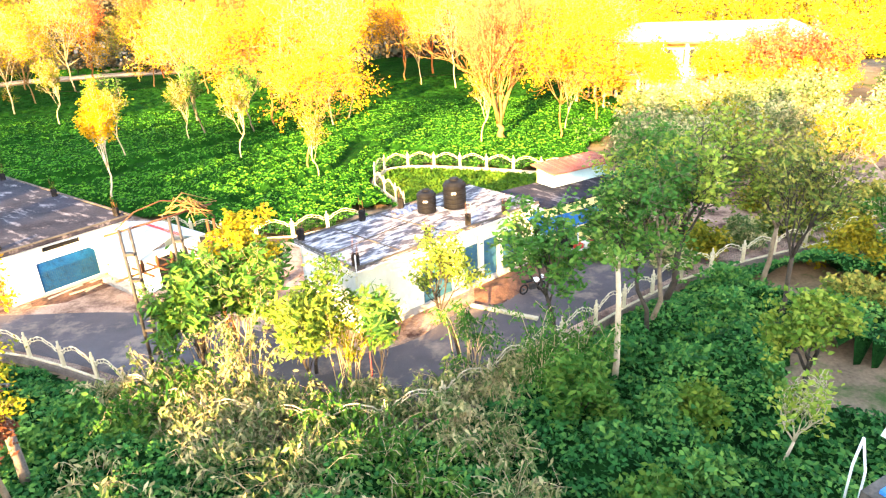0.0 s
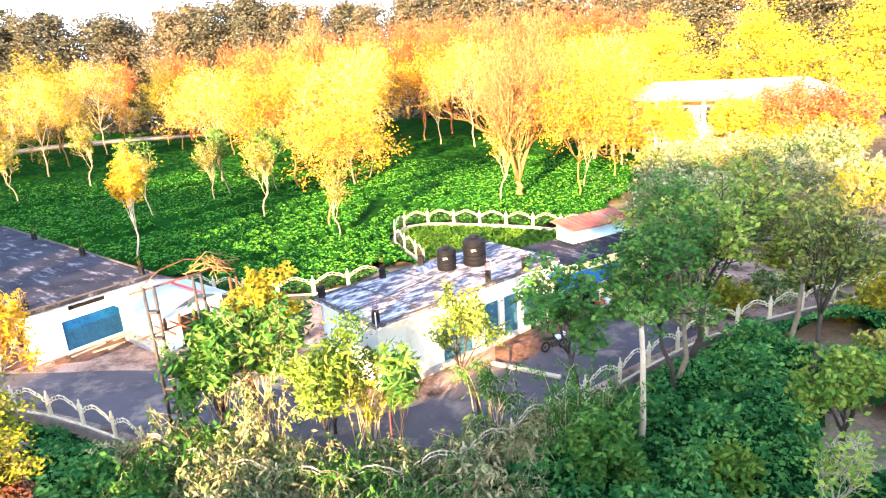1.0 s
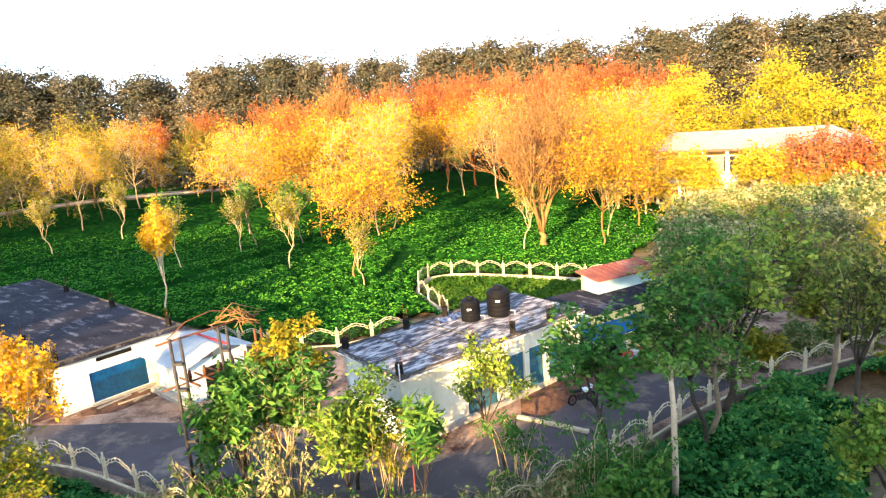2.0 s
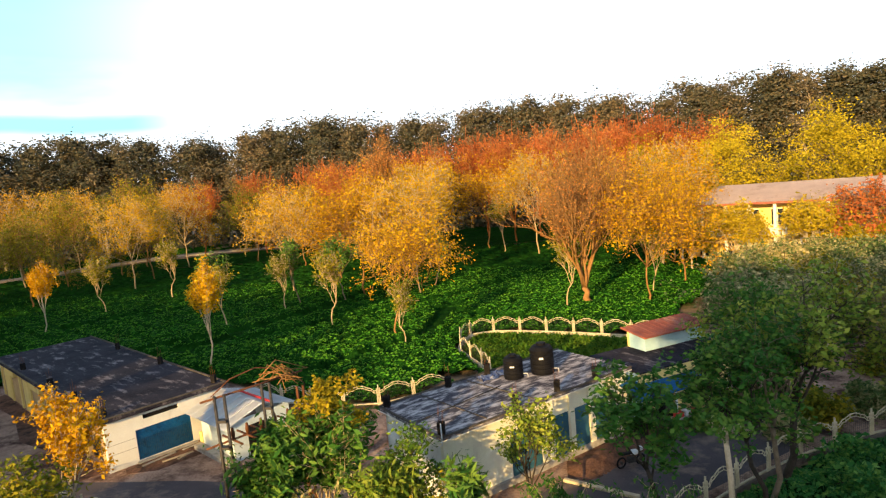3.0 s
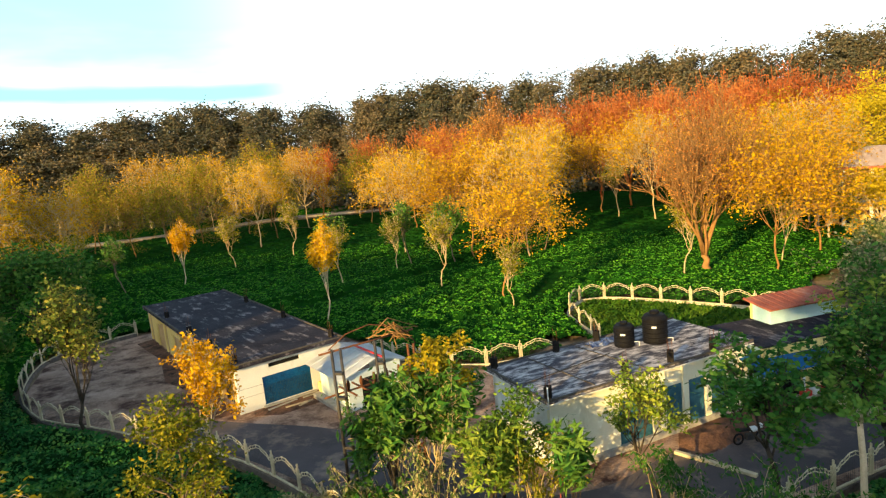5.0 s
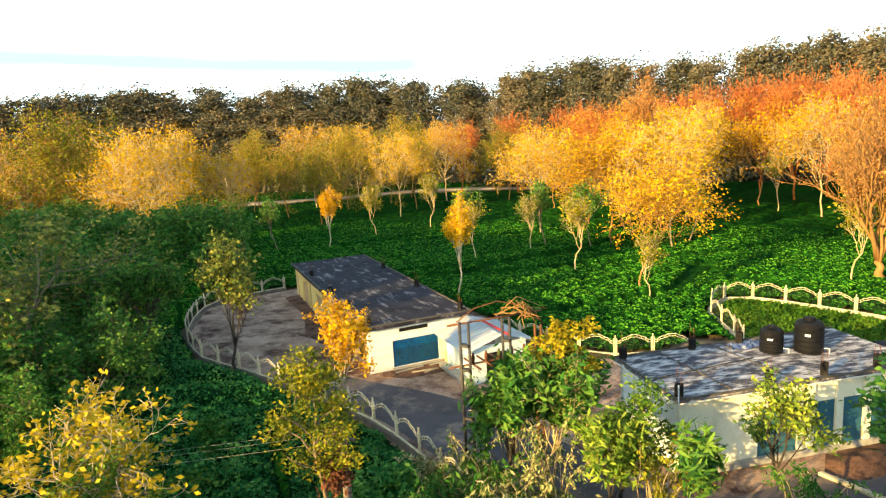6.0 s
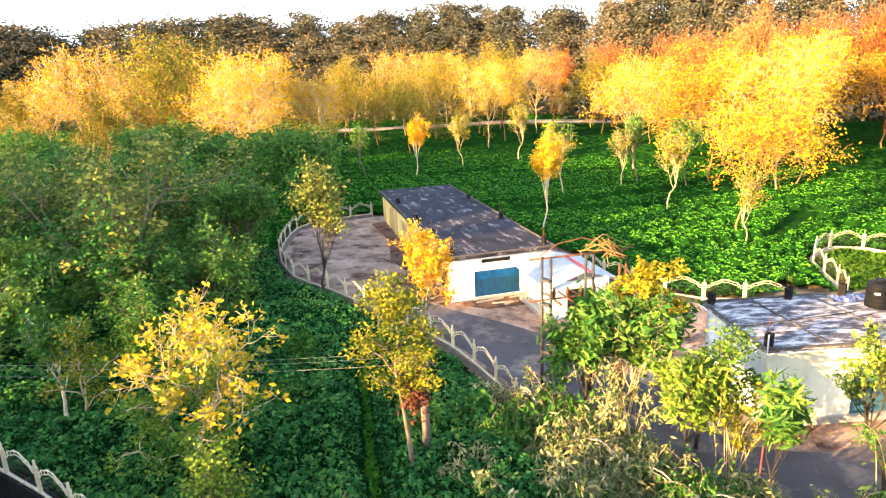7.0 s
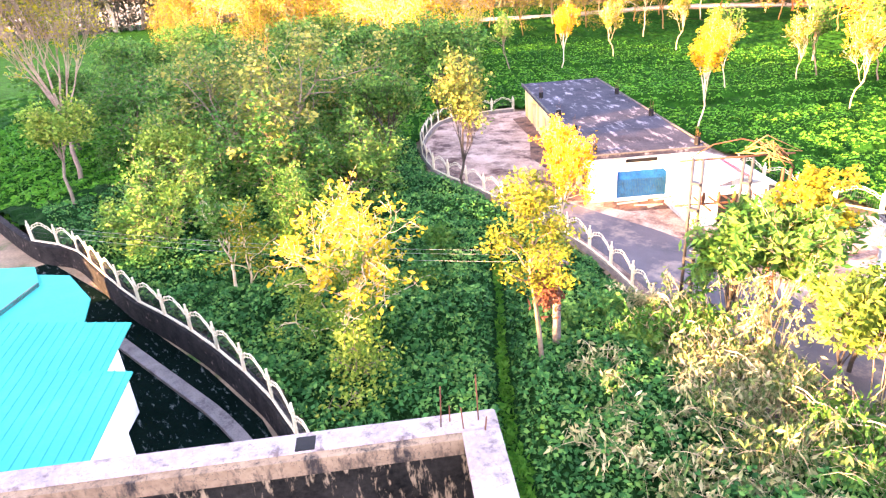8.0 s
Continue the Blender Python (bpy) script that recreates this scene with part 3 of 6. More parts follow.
BACK_FENCE = [(-23.0, 43.6), (-19.2, 42.3), (-13.8, 41.6), (-11.0, 43.0), (-8.2, 44.3)]
ROUND_FENCE = [(-5.3, 47.3), (-6.3, 50.0), (-8.9, 55.6), (-8.0, 60.4), (-4.9, 60.6), (-1.9, 59.8), (1.4, 58.7), (5.1, 57.2), (9.0, 55.6)]
YARD_FENCE = [(-60.0, -1.5), (-47.3, 0.7), (-43.6, 2.5), (-38.0, 3.2), (-33.2, 3.8), (-30.3, 4.5), (-26.8, 5.2), (-23.5, 5.6), (-20.1, 5.8), (-15.0, 5.4), (-9.5, 4.2)]
COMPOUND = NEAR_FENCE + [(60, 70), (38, 60), (20, 52.5), (9.0, 55.6)] + ROUND_FENCE[::-1][1:] + BACK_FENCE[::-1] + [(-22.0, 45.5), (-46.0, 58.5), (-50.0, 53.0)]
GRASS_PATH = [(-26.0, 22.4), (-20.3, 17.6), (-17.4, 15.1), (-14.0, 12.4), (-9.0, 9.0)]
LANES = [[(-60, 47), (-34.1, 62.8), (-13.8, 79.5), (-2.4, 93.8), (8, 106)], [(-13.8, 72.8), (-7.2, 67.5), (4, 60)], [(-38.3, 57.5), (-35.6, 65.8), (-27.4, 84.3), (-22, 100)],
         [(-80, 66), (-50, 84), (-22, 105), (-5, 124)], [(-25, 44), (-13, 61), (-12.5, 74)], [(-64, 73), (-56, 92), (-48, 112)], [(-110, 30), (-70, 46), (-56, 56)], [(-46, 58), (-34, 70), (-20, 88)]]
LANE_ROAD = [(-150.0, 124.0), (-131.0, 137.0), (-113.0, 162.0), (-84.0, 170.0), (-62.0, 173.0)]
HOUSE_CORNER, HOUSE_A, HOUSE_B = (-2.49, 2.08), (-0.52, -0.854), (0.854, -0.52)

# ---- ground ----
bm = bmesh.new()
bmesh.ops.create_circle(bm, cap_ends=True, segments=64, radius=2500)
ground = tagged(part("ground", bm, M_SOIL), "brown earth with patches of grass reaching the horizon", "ground", kind="structure")
yard = part("yard", prism(COMPOUND, -0.05, 0.02), M_DIRT)
tagged(yard, "bare sandy dirt of the fenced compound", "yard", kind="structure")

ROAD_OUT = [(-31.5, 29.0), (-26.6, 28.1), (-22.5, 27.0), (-17.9, 25.2), (-14.8, 23.6), (-11.6, 21.8), (-8.0, 20.9), (-5.0, 20.7), (-2.3, 21.8), (0.0, 23.6), (3.0, 26.6), (7.0, 30.2), (11.5, 33.8)]
ROAD_IN = [(14.0, 39.8), (8.0, 37.2), (3.2, 34.4), (-0.6, 30.6), (-3.4, 27.2), (-6.8, 26.2), (-11.0, 28.6), (-15.5, 30.4), (-20.5, 31.4), (-25.8, 31.4), (-30.5, 31.5)]
road = part("road", prism(smooth_line(ROAD_OUT, 1.0) + smooth_line(ROAD_IN, 1.0), 0.0, 0.035), M_ASPHALT)
tagged(road, "worn grey asphalt lane dusted with sand", "road", kind="structure")
lane = smooth_line(LANE_ROAD, 6.0)
strip = [(x, y) for x, y in lane] + [(x - 1.6, y + 4.4) for x, y in lane[::-1]]
tagged(part("road", prism(strip, -0.1, 0.5), M_LANE), "pale dirt lane on a low bank crossing the tea field", "road", kind="structure")


# ---- tea and undergrowth ----
def below_near(x, y):
    xs, ys = zip(*sorted(NEAR_FENCE[3:]))
    return y < np.interp(x, xs, ys)


def in_house(x, y, grow=0.3):
    a = (x - HOUSE_CORNER[0]) * HOUSE_A[0] + (y - HOUSE_CORNER[1]) * HOUSE_A[1]
    b = (x - HOUSE_CORNER[0]) * HOUSE_B[0] + (y - HOUSE_CORNER[1]) * HOUSE_B[1]
    return (a > -grow) & (b > -grow) & (a < 16) & (b < 11.5)


def above_yard(x, y):
    xs, ys = zip(*YARD_FENCE)
    return (y > np.interp(x, xs, ys) + 0.5) | (x > -9)


def lanes(x, y):
    d = np.full(np.shape(x), 9.0)
    for k in LANES:
        d = np.minimum(d, to_line(x, y, k))
    return d


def swell(x, y):
    return np.sin(x * 0.31 + 1.3 * np.sin(y * 0.17)) * np.sin(y * 0.27 + np.sin(x * 0.21))


def tea_height(x, y):
    b = bumps(x, y, 1.5, 3.0)
    d = lanes(x, y)
    u, v = x * 0.55 + y * 0.83, x * 0.83 - y * 0.55
    row = np.abs(np.modf(np.abs(u / 3.1 + 0.16 * swell(x, y)))[0] - 0.5) * 2
    gap = np.abs(np.modf(np.abs(v / 5.6 + 0.14 * swell(y, x)))[0] - 0.5) * 2
    z = 0.22 + 0.62 * np.sqrt(b) + 0.10 * swell(x, y)
    z = z * np.clip(0.15 + 2.8 * (1 - row), 0, 1) * np.clip(0.3 + 4.5 * (1 - gap), 0, 1)
    return np.where(d < 0.95, 0.05 + 0.08 * b, z)


def far_height(x, y):
    return 0.12 + (0.6 + 0.25 * swell(x, y)) * np.clip((to_line(x, y, LANE_ROAD) - 5) / 14, 0, 1)


def tea_keep(x, y):
    w = inside(x, y, COMPOUND)
    rim = to_line(x, y, NEAR_FENCE) < 0.7
    out = (x > 12) & (y < 66 + (x - 12) * 1.2)
    dirt = (np.hypot((x + 8.0) / 1.8, (y - 46.8) / 1.4) < 1) | (to_line(x, y, ROUND_FENCE) < 0.5) | (to_line(x, y, BACK_FENCE) < 0.5)
    return ~w & ~rim & ~below_near(x, y) & ~out & ~dirt & (to_line(x, y, LANE_ROAD) > 5.0)


def under_height(x, y):
    b = bumps(x, y, 1.15, 7.0)
    path = to_line(x, y, GRASS_PATH)
    z = (0.5 + 0.75 * np.sqrt(b) + 0.42 * swell(x * 2.3, y * 2.3)) * np.clip(0.12 + (to_line(x, y, NEAR_FENCE) - 0.4) / 2.6, 0, 1)
    bald = np.hypot((x - 15.2) / 3.6, (y - 22.0) / 2.6) < 1
    return np.where(bald, 0.03, z * np.clip((path - 0.25) / 1.1, 0.05, 1) ** 0.8)


def under_keep(x, y):
    return below_near(x, y) & (to_line(x, y, NEAR_FENCE) > 0.45) & above_yard(x, y) & ~in_house(x, y) & (y > -10) & (np.hypot((x - 15.2) / 3.6, (y - 22.0) / 2.6) > 1 + 0.25 * swell(x * 3, y * 3)) & (np.hypot((x - 18.3) / 3.4, (y - 31.0) / 1.7) > 1 + 0.3 * swell(x * 3, y * 3))


# body colour kept very dark to stand for shade between the tea leaves
M_TEA_SHADE_BODY = surface("tea_bush_body_leaf_shade", (0.003, 0.016, 0.003), (0.016, 0.080, 0.008), 0.85, 0.8, 9, stain=(0.03, 0.12, 0.014), stain_at=(0.55, 0.68), stain_scale=0.9, bump=1.0, bump_dist=0.12, spec=0.02)
# near-black, so the gaps in the undergrowth leaves read as deep shade
M_UNDER_SHADE = surface("undergrowth_body_leaf_shade", (0.003, 0.014, 0.004), (0.012, 0.05, 0.010), 0.9, 1.0, 8, bump=1.0, bump_dist=0.15, spec=0.02)
tea = sheet("tea_bushes", -130, 22, 30, 132, 0.3, tea_height, tea_keep, M_TEA_SHADE_BODY)
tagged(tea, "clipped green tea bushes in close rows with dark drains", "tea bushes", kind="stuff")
tea_left = sheet("tea_bushes", -131, -44, -8, 31, 0.4, tea_height, lambda x, y: tea_keep(x, y) | (~inside(x, y, COMPOUND) & (x < -53) & above_yard(x, y)), M_TEA_SHADE_BODY)
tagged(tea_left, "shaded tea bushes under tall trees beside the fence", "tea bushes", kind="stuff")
far_tea = sheet("tea_bushes", -330, 140, 132, 196, 2.0, far_height, lambda x, y: to_line(x, y, LANE_ROAD) > 4.6, M_TEA_SHADE_BODY)
far_left = sheet("tea_bushes", -330, -130, -40, 132, 1.6, far_height, lambda x, y: to_line(x, y, LANE_ROAD) > 4.6, M_TEA_SHADE_BODY)
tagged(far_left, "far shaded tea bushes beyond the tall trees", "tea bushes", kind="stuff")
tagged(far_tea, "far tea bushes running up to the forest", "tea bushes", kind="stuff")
# hedge added to draw the dark shadow line behind the lane
hedge_line = [(x - 2.4, y + 6.6) for x, y in LANE_ROAD]
hedge = sheet("hedge", -150, 60, 118, 186, 0.6, lambda x, y: 0.4 + 1.9 * np.clip(1.3 - to_line(x, y, hedge_line), 0, 1) * (0.7 + 0.3 * bumps(x, y, 1.6, 5.0)), lambda x, y: to_line(x, y, hedge_line) < 1.5, M_TEA_SHADE_BODY)
tagged(hedge, "dark hedge along the lane, standing for the shadow line behind it", "hedge", kind="stuff")
under = sheet("undergrowth", -58, 40, -6, 45, 0.3, under_height, under_keep, M_UNDER_SHADE)
tagged(under, "dense undergrowth below the building, its body near-black as leaf shade", "undergrowth", kind="stuff")

rng = np.random.default_rng(5)


def scatter(n, x0, x1, y0, y1, keep, height, lift, size, material, name, label, aspect=1.5, flat=0.5, near=None, floor_at=0.45):
    x, y = rng.uniform(x0, x1, n), rng.uniform(y0, y1, n)
    if near is not None:
        ok = rng.uniform(size=n) < near(x, y)
        x, y = x[ok], y[ok]
    ok = keep(x, y) & (height(x, y) > floor_at)
    x, y = x[ok], y[ok]
    z = height(x, y) + rng.uniform(-0.08, lift, len(x))
    ob = new(name, quads_mesh(name, leaf_quads(rng, np.stack([x, y, z], 1), size, aspect, flat), material))
    return tagged(ob, label, name.replace("_", " "), kind="stuff")


scatter(330000, -100, 20, 33, 100, tea_keep, tea_height, 0.05, 0.20, M_TEA, "tea_leaves", "fresh green tea leaves over the clipped bushes", flat=0.8, near=lambda x, y: np.clip(1.25 - np.hypot(x, y) / 110, 0.12, 1))
scatter(60000, -100, -46, -6, 30, lambda x, y: (tea_keep(x, y) | (x < -53)) & above_yard(x, y) & ~inside(x, y, COMPOUND), tea_height, 0.15, 0.26, M_TEA, "tea_leaves", "green tea leaves under the tall trees")
scatter(330000, -56, 32, 2, 40, under_keep, under_height, 0.30, 0.165, M_JUNGLE, "undergrowth_leaves", "dense dark green leaves of the undergrowth", floor_at=0.2, near=lambda x, y: np.clip(1.5 - np.hypot(x, y) / 45, 0.3, 1))
x, y = rng.uniform(-26, -8, 40000), rng.uniform(8, 24, 40000)
ok = to_line(x, y, GRASS_PATH) < 0.45 + 0.12 * swell(x * 4, y * 4) + 0.5 * np.clip((x + 15) / 4, -0.4, 1)
M_GRASS = foliage("path_grass", [(0.0, (0.02, 0.09, 0.010)), (0.5, (0.045, 0.18, 0.016)), (1.0, (0.12, 0.30, 0.03))], 0.3)
tagged(new("grass", quads_mesh("grass", leaf_quads(rng, np.stack([x[ok], y[ok], rng.uniform(0.05, 0.2, ok.sum())], 1), 0.2, 2.2, 0.0), M_GRASS)), "bright grass along the narrow path", "grass", kind="stuff")


M_LAWN = foliage("lawn_grass", [(0.0, (0.02, 0.06, 0.008)), (0.5, (0.05, 0.13, 0.012)), (1.0, (0.12, 0.19, 0.02))], 0.2)
LAWN = [(-5.2, 46.5)] + ROUND_FENCE[1:] + [(8.0, 50.0), (2.5, 45.5), (-1.5, 43.5)]
# same shade-dark body colour, here beneath the grass blades
lawn = sheet("lawn", -10, 10, 42, 62, 0.3, lambda x, y: 0.05 + 0.12 * bumps(x, y, 0.6, 2.0), lambda x, y: inside(x, y, LAWN), M_TEA_SHADE_BODY)
tagged(lawn, "rough green grass inside the rounded fence", "grass", kind="stuff")
x, y = rng.uniform(-10, 10, 22000), rng.uniform(42, 62, 22000)
ok = inside(x, y, LAWN)
tagged(new("grass", quads_mesh("grass", leaf_quads(rng, np.stack([x[ok], y[ok], rng.uniform(0.1, 0.3, ok.sum())], 1), 0.2, 2.2, 0.0), M_LAWN)), "rough grass blades inside the rounded fence", "grass", kind="stuff")


# ---- fences ----
def fence_bay(length, h=1.55):
    """One bay in its own frame, along x: a twin post and a stepped double rail over a wire panel."""
    bay = thing("fence_bay", "cream concrete fence bay with stepped arched double rail", "fence", "fence bays")
    for dx, up in ((-0.1, 0.0), (0.0, 0.24), (0.1, 0.0)):
        part("post", box((dx - 0.032, -0.045, -0.3, dx + 0.032, 0.045, h + up)), M_FENCE, bay, bevel=0.01)
    xs = [0.1, length * 0.12, length * 0.19, length * 0.30, length * 0.42, length * 0.58, length * 0.70, length * 0.81, length * 0.88, length - 0.1]
    zs = [h - 0.2, h - 0.2, h - 0.02, h + 0.06, h + 0.20, h + 0.20, h + 0.06, h - 0.02, h - 0.2, h - 0.2]
    paths = [([(a, 0, b + lift) for a, b in zip(xs, zs)], [r] * 10) for lift, r in ((0.0, 0.030), (-0.17, 0.024))]
    paths += [(((a, 0, b), (a, 0, b - 0.17)), (0.02, 0.02)) for a, b in zip(xs[1:-1], zs[1:-1])]
    tubes("rail", paths, M_FENCE, bay, 5)
    part("bottom_rail", box((0.0, -0.05, 0.36, length, 0.05, 0.46)), M_FENCE, bay, bevel=0.01)
    paths = []
    n = max(6, int(length / 0.14))
    for k in range(1, n):
        q = 0.14 + (length - 0.14) * k / n
        z = np.interp(q, xs, zs) - 0.14
        paths.append((((q, 0, 0.44), (q, 0, z)), (0.007, 0.007)))
    for z in (0.75, 1.05, 1.3):
        paths.append((((0.14, 0, z), (length, 0, z)), (0.006, 0.006)))
    mesh_panel = tubes("wire_panel", paths, M_STEEL, bay, 3, "dark thin wire panel")
    mesh_panel["kind"] = "stuff"
    return bay


def fence_along(pts, step, h=1.55, base=0.0):
    P = smooth_line(pts, step)
    proto = None
    for (x0, y0), (x1, y1) in zip(P, P[1:]):
        length = math.hypot(x1 - x0, y1 - y0)
        m = pose(x0, y0, base, 0, 0, math.degrees(math.atan2(y1 - y0, x1 - x0)))
        if proto is None:
            proto, plen = fence_bay(length, h), length
            proto.matrix_basis = m
        else:
            c = copy_thing(proto, m)
            c.matrix_basis = m @ Matrix.Diagonal((length / plen, 1, 1, 1))


def plinth(name, pts, step, z0, z1, half, material, label):
    P = [Vector((*p, 0)) for p in smooth_line(pts, step)]
    bm = bmesh.new()
    rows = []
    for k, p in enumerate(P):
        d = (P[min(k + 1, len(P) - 1)] - P[max(k - 1, 0)]).normalized()
        s = Vector((-d.y, d.x, 0)) * half
        rows.append([bm.verts.new(p + q + Vector((0, 0, z))) for q, z in ((s, z0), (s, z1), (-s, z1), (-s, z0))])
    for a, b in zip(rows, rows[1:]):
        for k in range(4):
            bm.faces.new((a[k], a[(k + 1) % 4], b[(k + 1) % 4], b[k]))
    bm.faces.new(rows[0]), bm.faces.new(rows[-1][::-1])
    bmesh.ops.recalc_face_normals(bm, faces=bm.faces[:])
    return tagged(part(name, bm, material), label, "wall", kind="structure")


fence_along(NEAR_FENCE, 2.5)
plinth("plinth", NEAR_FENCE, 1.2, -0.2, 0.34, 0.14, M_KERB, "low stained concrete plinth under the compound fence")
fence_along(BACK_FENCE, 2.5)
fence_along(ROUND_FENCE, 2.6, 1.6)
plinth("plinth", ROUND_FENCE, 1.2, -0.2, 0.34, 0.14, M_FENCE, "low cream plinth under the rounded fence")
fence_along(YARD_FENCE[1:-1], 2.6, 1.55, 1.0)
# the wall's shade is in its stone colour
plinth("wall_yard", YARD_FENCE, 1.0, -0.4, 1.36, 0.2, M_STONE, "stone retaining wall under the yard fence, darkened as if shaded")


# ---- building with the blue shutter ----
def stub(x, y, z, s=0.3, h=0.55):
    """A cut-off column with reinforcement bars left standing."""
    st = thing("column_stub", "dark weathered concrete column stub with bare steel bars", "column stub", "roof column stubs", pose(x, y, z))
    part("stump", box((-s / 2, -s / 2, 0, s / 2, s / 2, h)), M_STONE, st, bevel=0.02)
    for a, b in ((-0.09, -0.09), (0.09, -0.09), (0.09, 0.09), (-0.09, 0.09)):
        bar("rebar", (a, b, h - 0.02), (a + random.uniform(-0.05, 0.05), b + random.uniform(-0.05, 0.05), h + random.uniform(0.25, 0.9)), 0.010, M_RUST, st)
    return st


M1 = frame_of(-27.3, 32.5, 0.572, 0.82)
W1, L1, H1 = 7.6, 28.0, 3.45
b1 = thing("store_building", "long white flat-roofed store building with a blue shutter", "building", m=M1)
t = 0.25
part("front_wall", box((0, 0, -0.3, 1.75, t, H1 - 0.25), (5.25, 0, -0.3, W1, t, H1 - 0.25), (1.75, 0, 2.12, 5.25, t, 2.66), (1.75, 0, -0.3, 5.25, t, 0.16),
                       (1.75, 0, 2.96, 5.25, t, H1 - 0.25), (1.75, 0, 2.66, 2.3, t, 2.96), (4.55, 0, 2.66, 5.25, t, 2.96)), M_WHITE, b1, "white painted plaster")
part("vent_slot", box((2.3, 0.12, 2.66, 4.55, 0.16, 2.96)), M_BLACK, b1, "long dark ventilation slot")
shut = part("shutter", box((1.75, 0.1, 0.16, 5.25, 0.13, 2.12)), M_BLUE, b1, "blue rolling steel shutter")
for k in range(24):
    part("slat", box((1.76, 0.06, 0.18 + k * 0.08, 5.24, 0.1, 0.235 + k * 0.08)), M_BLUE, shut)
for k in range(30):
    part("grille_bar", box((1.82 + k * 0.115, 0.03, 0.2, 1.828 + k * 0.115, 0.055, 1.5)), M_DOOR, shut)
for z in (1.05, 1.65):
    part("groove", box((0.02, -0.006, z, 1.7, 0.001, z + 0.025)), M_CONC, b1)
part("door_sill", box((1.6, -0.25, -0.1, 5.4, 0.0, 0.14)), M_CONC, b1, bevel=0.02)
part("right_wall", box((W1 - t, t, -0.3, W1, L1 - t, H1 - 0.25)), M_WHITE, b1)
part("rear_wall", box((0, L1 - t, -0.3, W1, L1, H1 - 0.25)), M_WHITE, b1)
part("left_wall", box((0.12, t, -0.3, 0.12 + t, 1.4, H1 - 0.25), (0.12, 1.4, 1.9, 0.37, 4.2, H1 - 0.25), (0.12, 4.2, -0.3, 0.37, L1 - t, H1 - 0.25)), M_PLASTER, b1, "ochre plaster side wall")
part("side_opening", box((0.4, 1.4, -0.2, 0.45, 4.2, 1.9)), M_BLACK, b1, "dark open bay")
for k in range(8):
    y = 4.2 + k * 3.35
    part("pilaster", box((0.0, y, -0.3, 0.14, y + 0.42, H1 - 0.25)), M_CREAM, b1, bevel=0.015)
    if k in (2, 4, 6):
        part("panel", box((0.07, y + 0.95, -0.3, 0.125, y + 2.6, 2.6)), M_CREAM, b1, "pale painted wall panel")
part("roof", box((-0.35, -0.35, H1 - 0.25, W1 + 0.3, L1 + 0.3, H1)), M_SLAB, b1, "weathered dark concrete roof slab", bevel=0.03)
part("roof_rim", box((-0.35, -0.35, H1, -0.2, L1 + 0.3, H1 + 0.07), (-0.2, -0.35, H1, W1 + 0.3, -0.2, H1 + 0.07), (W1 + 0.15, -0.2, H1, W1 + 0.3, L1 + 0.3, H1 + 0.07)), M_DARK, b1)
for x, y in ((0.25, 0.5), (0.25, 6.2), (0.25, 12.0), (0.25, 20.0), (W1 - 0.3, 0.4), (W1 - 0.3, 9.5), (W1 - 0.3, 19.0)):
    p = M1 @ Vector((x, y, H1))
    stub(p.x, p.y, H1)
for y in (5.2, 14.0, 22.0):
    part("fascia_block", box((-0.2, y, 2.55, 0.12, y + 3.0, 3.2)), M_CREAM, b1, bevel=0.02)

strip_l = part("soil_strip", prism([(-3.2, 0.6), (-0.02, 0.6), (-0.02, L1 - 0.5), (-1.6, L1 - 1.0), (-1.1, 19.0), (-2.2, 12.0), (-1.2, 7.0)], 0.0, 0.045), M_REDSOIL)
strip_l.matrix_world = M1
tagged(strip_l, "reddish soil and debris along the store wall", "soil", kind="structure")
strip_f = part("soil_strip", prism([(0.6, -1.0), (2.0, -2.2), (5.4, -2.3), (7.0, -1.2), (6.8, -0.26), (0.8, -0.26)], 0.0, 0.042), M_REDSOIL)
strip_f.matrix_world = M1
tagged(strip_f, "dark littered soil before the blue shutter", "soil", kind="structure")
for k, (x, y, tn, ln) in enumerate(((1.6, -0.9, 8, 2.2), (2.6, -1.4, -6, 1.9), (4.2, -0.7, 4, 1.4), (3.4, -1.9, 20, 1.1))):
    plank = part("plank", box((0, 0, 0, ln, 0.16, 0.06)), M_BARK_PALE if k % 2 else M_CONC, bevel=0.008)
    plank.matrix_world = M1 @ pose(x, y, 0.045, 0, 0, tn)
    tagged(plank, "weathered plank lying before the shutter", "plank", "loose planks")
blk = part("concrete_block", box((0, 0, 0, 0.5, 0.4, 0.75)), M_CREAM, bevel=0.03)
blk.matrix_world = M1 @ pose(5.5, -0.75, 0.02)
tagged(blk, "pale concrete block beside the shutter", "block")

# porch at its side
MP = frame_of(-22.9, 36.4, 0.82, -0.572)
porch = thing("porch", "small white sheet-roofed porch room with pale blue walls", "porch", m=MP)
part("wall", box((0.0, -0.4, -0.2, 4.2, -0.24, 2.4), (4.04, -0.24, -0.2, 4.2, 3.6, 2.5), (0, 3.44, -0.2, 4.04, 3.6, 2.5)), M_PALEWHITE, porch, "pale bluish white wall")
part("doorway", box((4.2, 0.6, 0.1, 4.215, 1.8, 2.0)), M_BLACK, porch, "dark doorway")
part("step", box((-0.2, -1.0, -0.1, 4.6, -0.4, 0.3)), M_CONC, porch, "worn concrete step", bevel=0.03)
bm = bmesh.new()
a = [bm.verts.new(v) for v in ((-1.1, -1.0, 2.3), (4.5, -1.0, 2.3), (4.5, 1.7, 3.15), (-1.1, 1.7, 3.15), (4.5, 4.2, 2.4), (-1.1, 4.2, 2.4))]
bm.faces.new((a[0], a[1], a[2], a[3])), bm.faces.new((a[3], a[2], a[4], a[5]))
bmesh.ops.solidify(bm, geom=bm.faces[:], thickness=0.05)
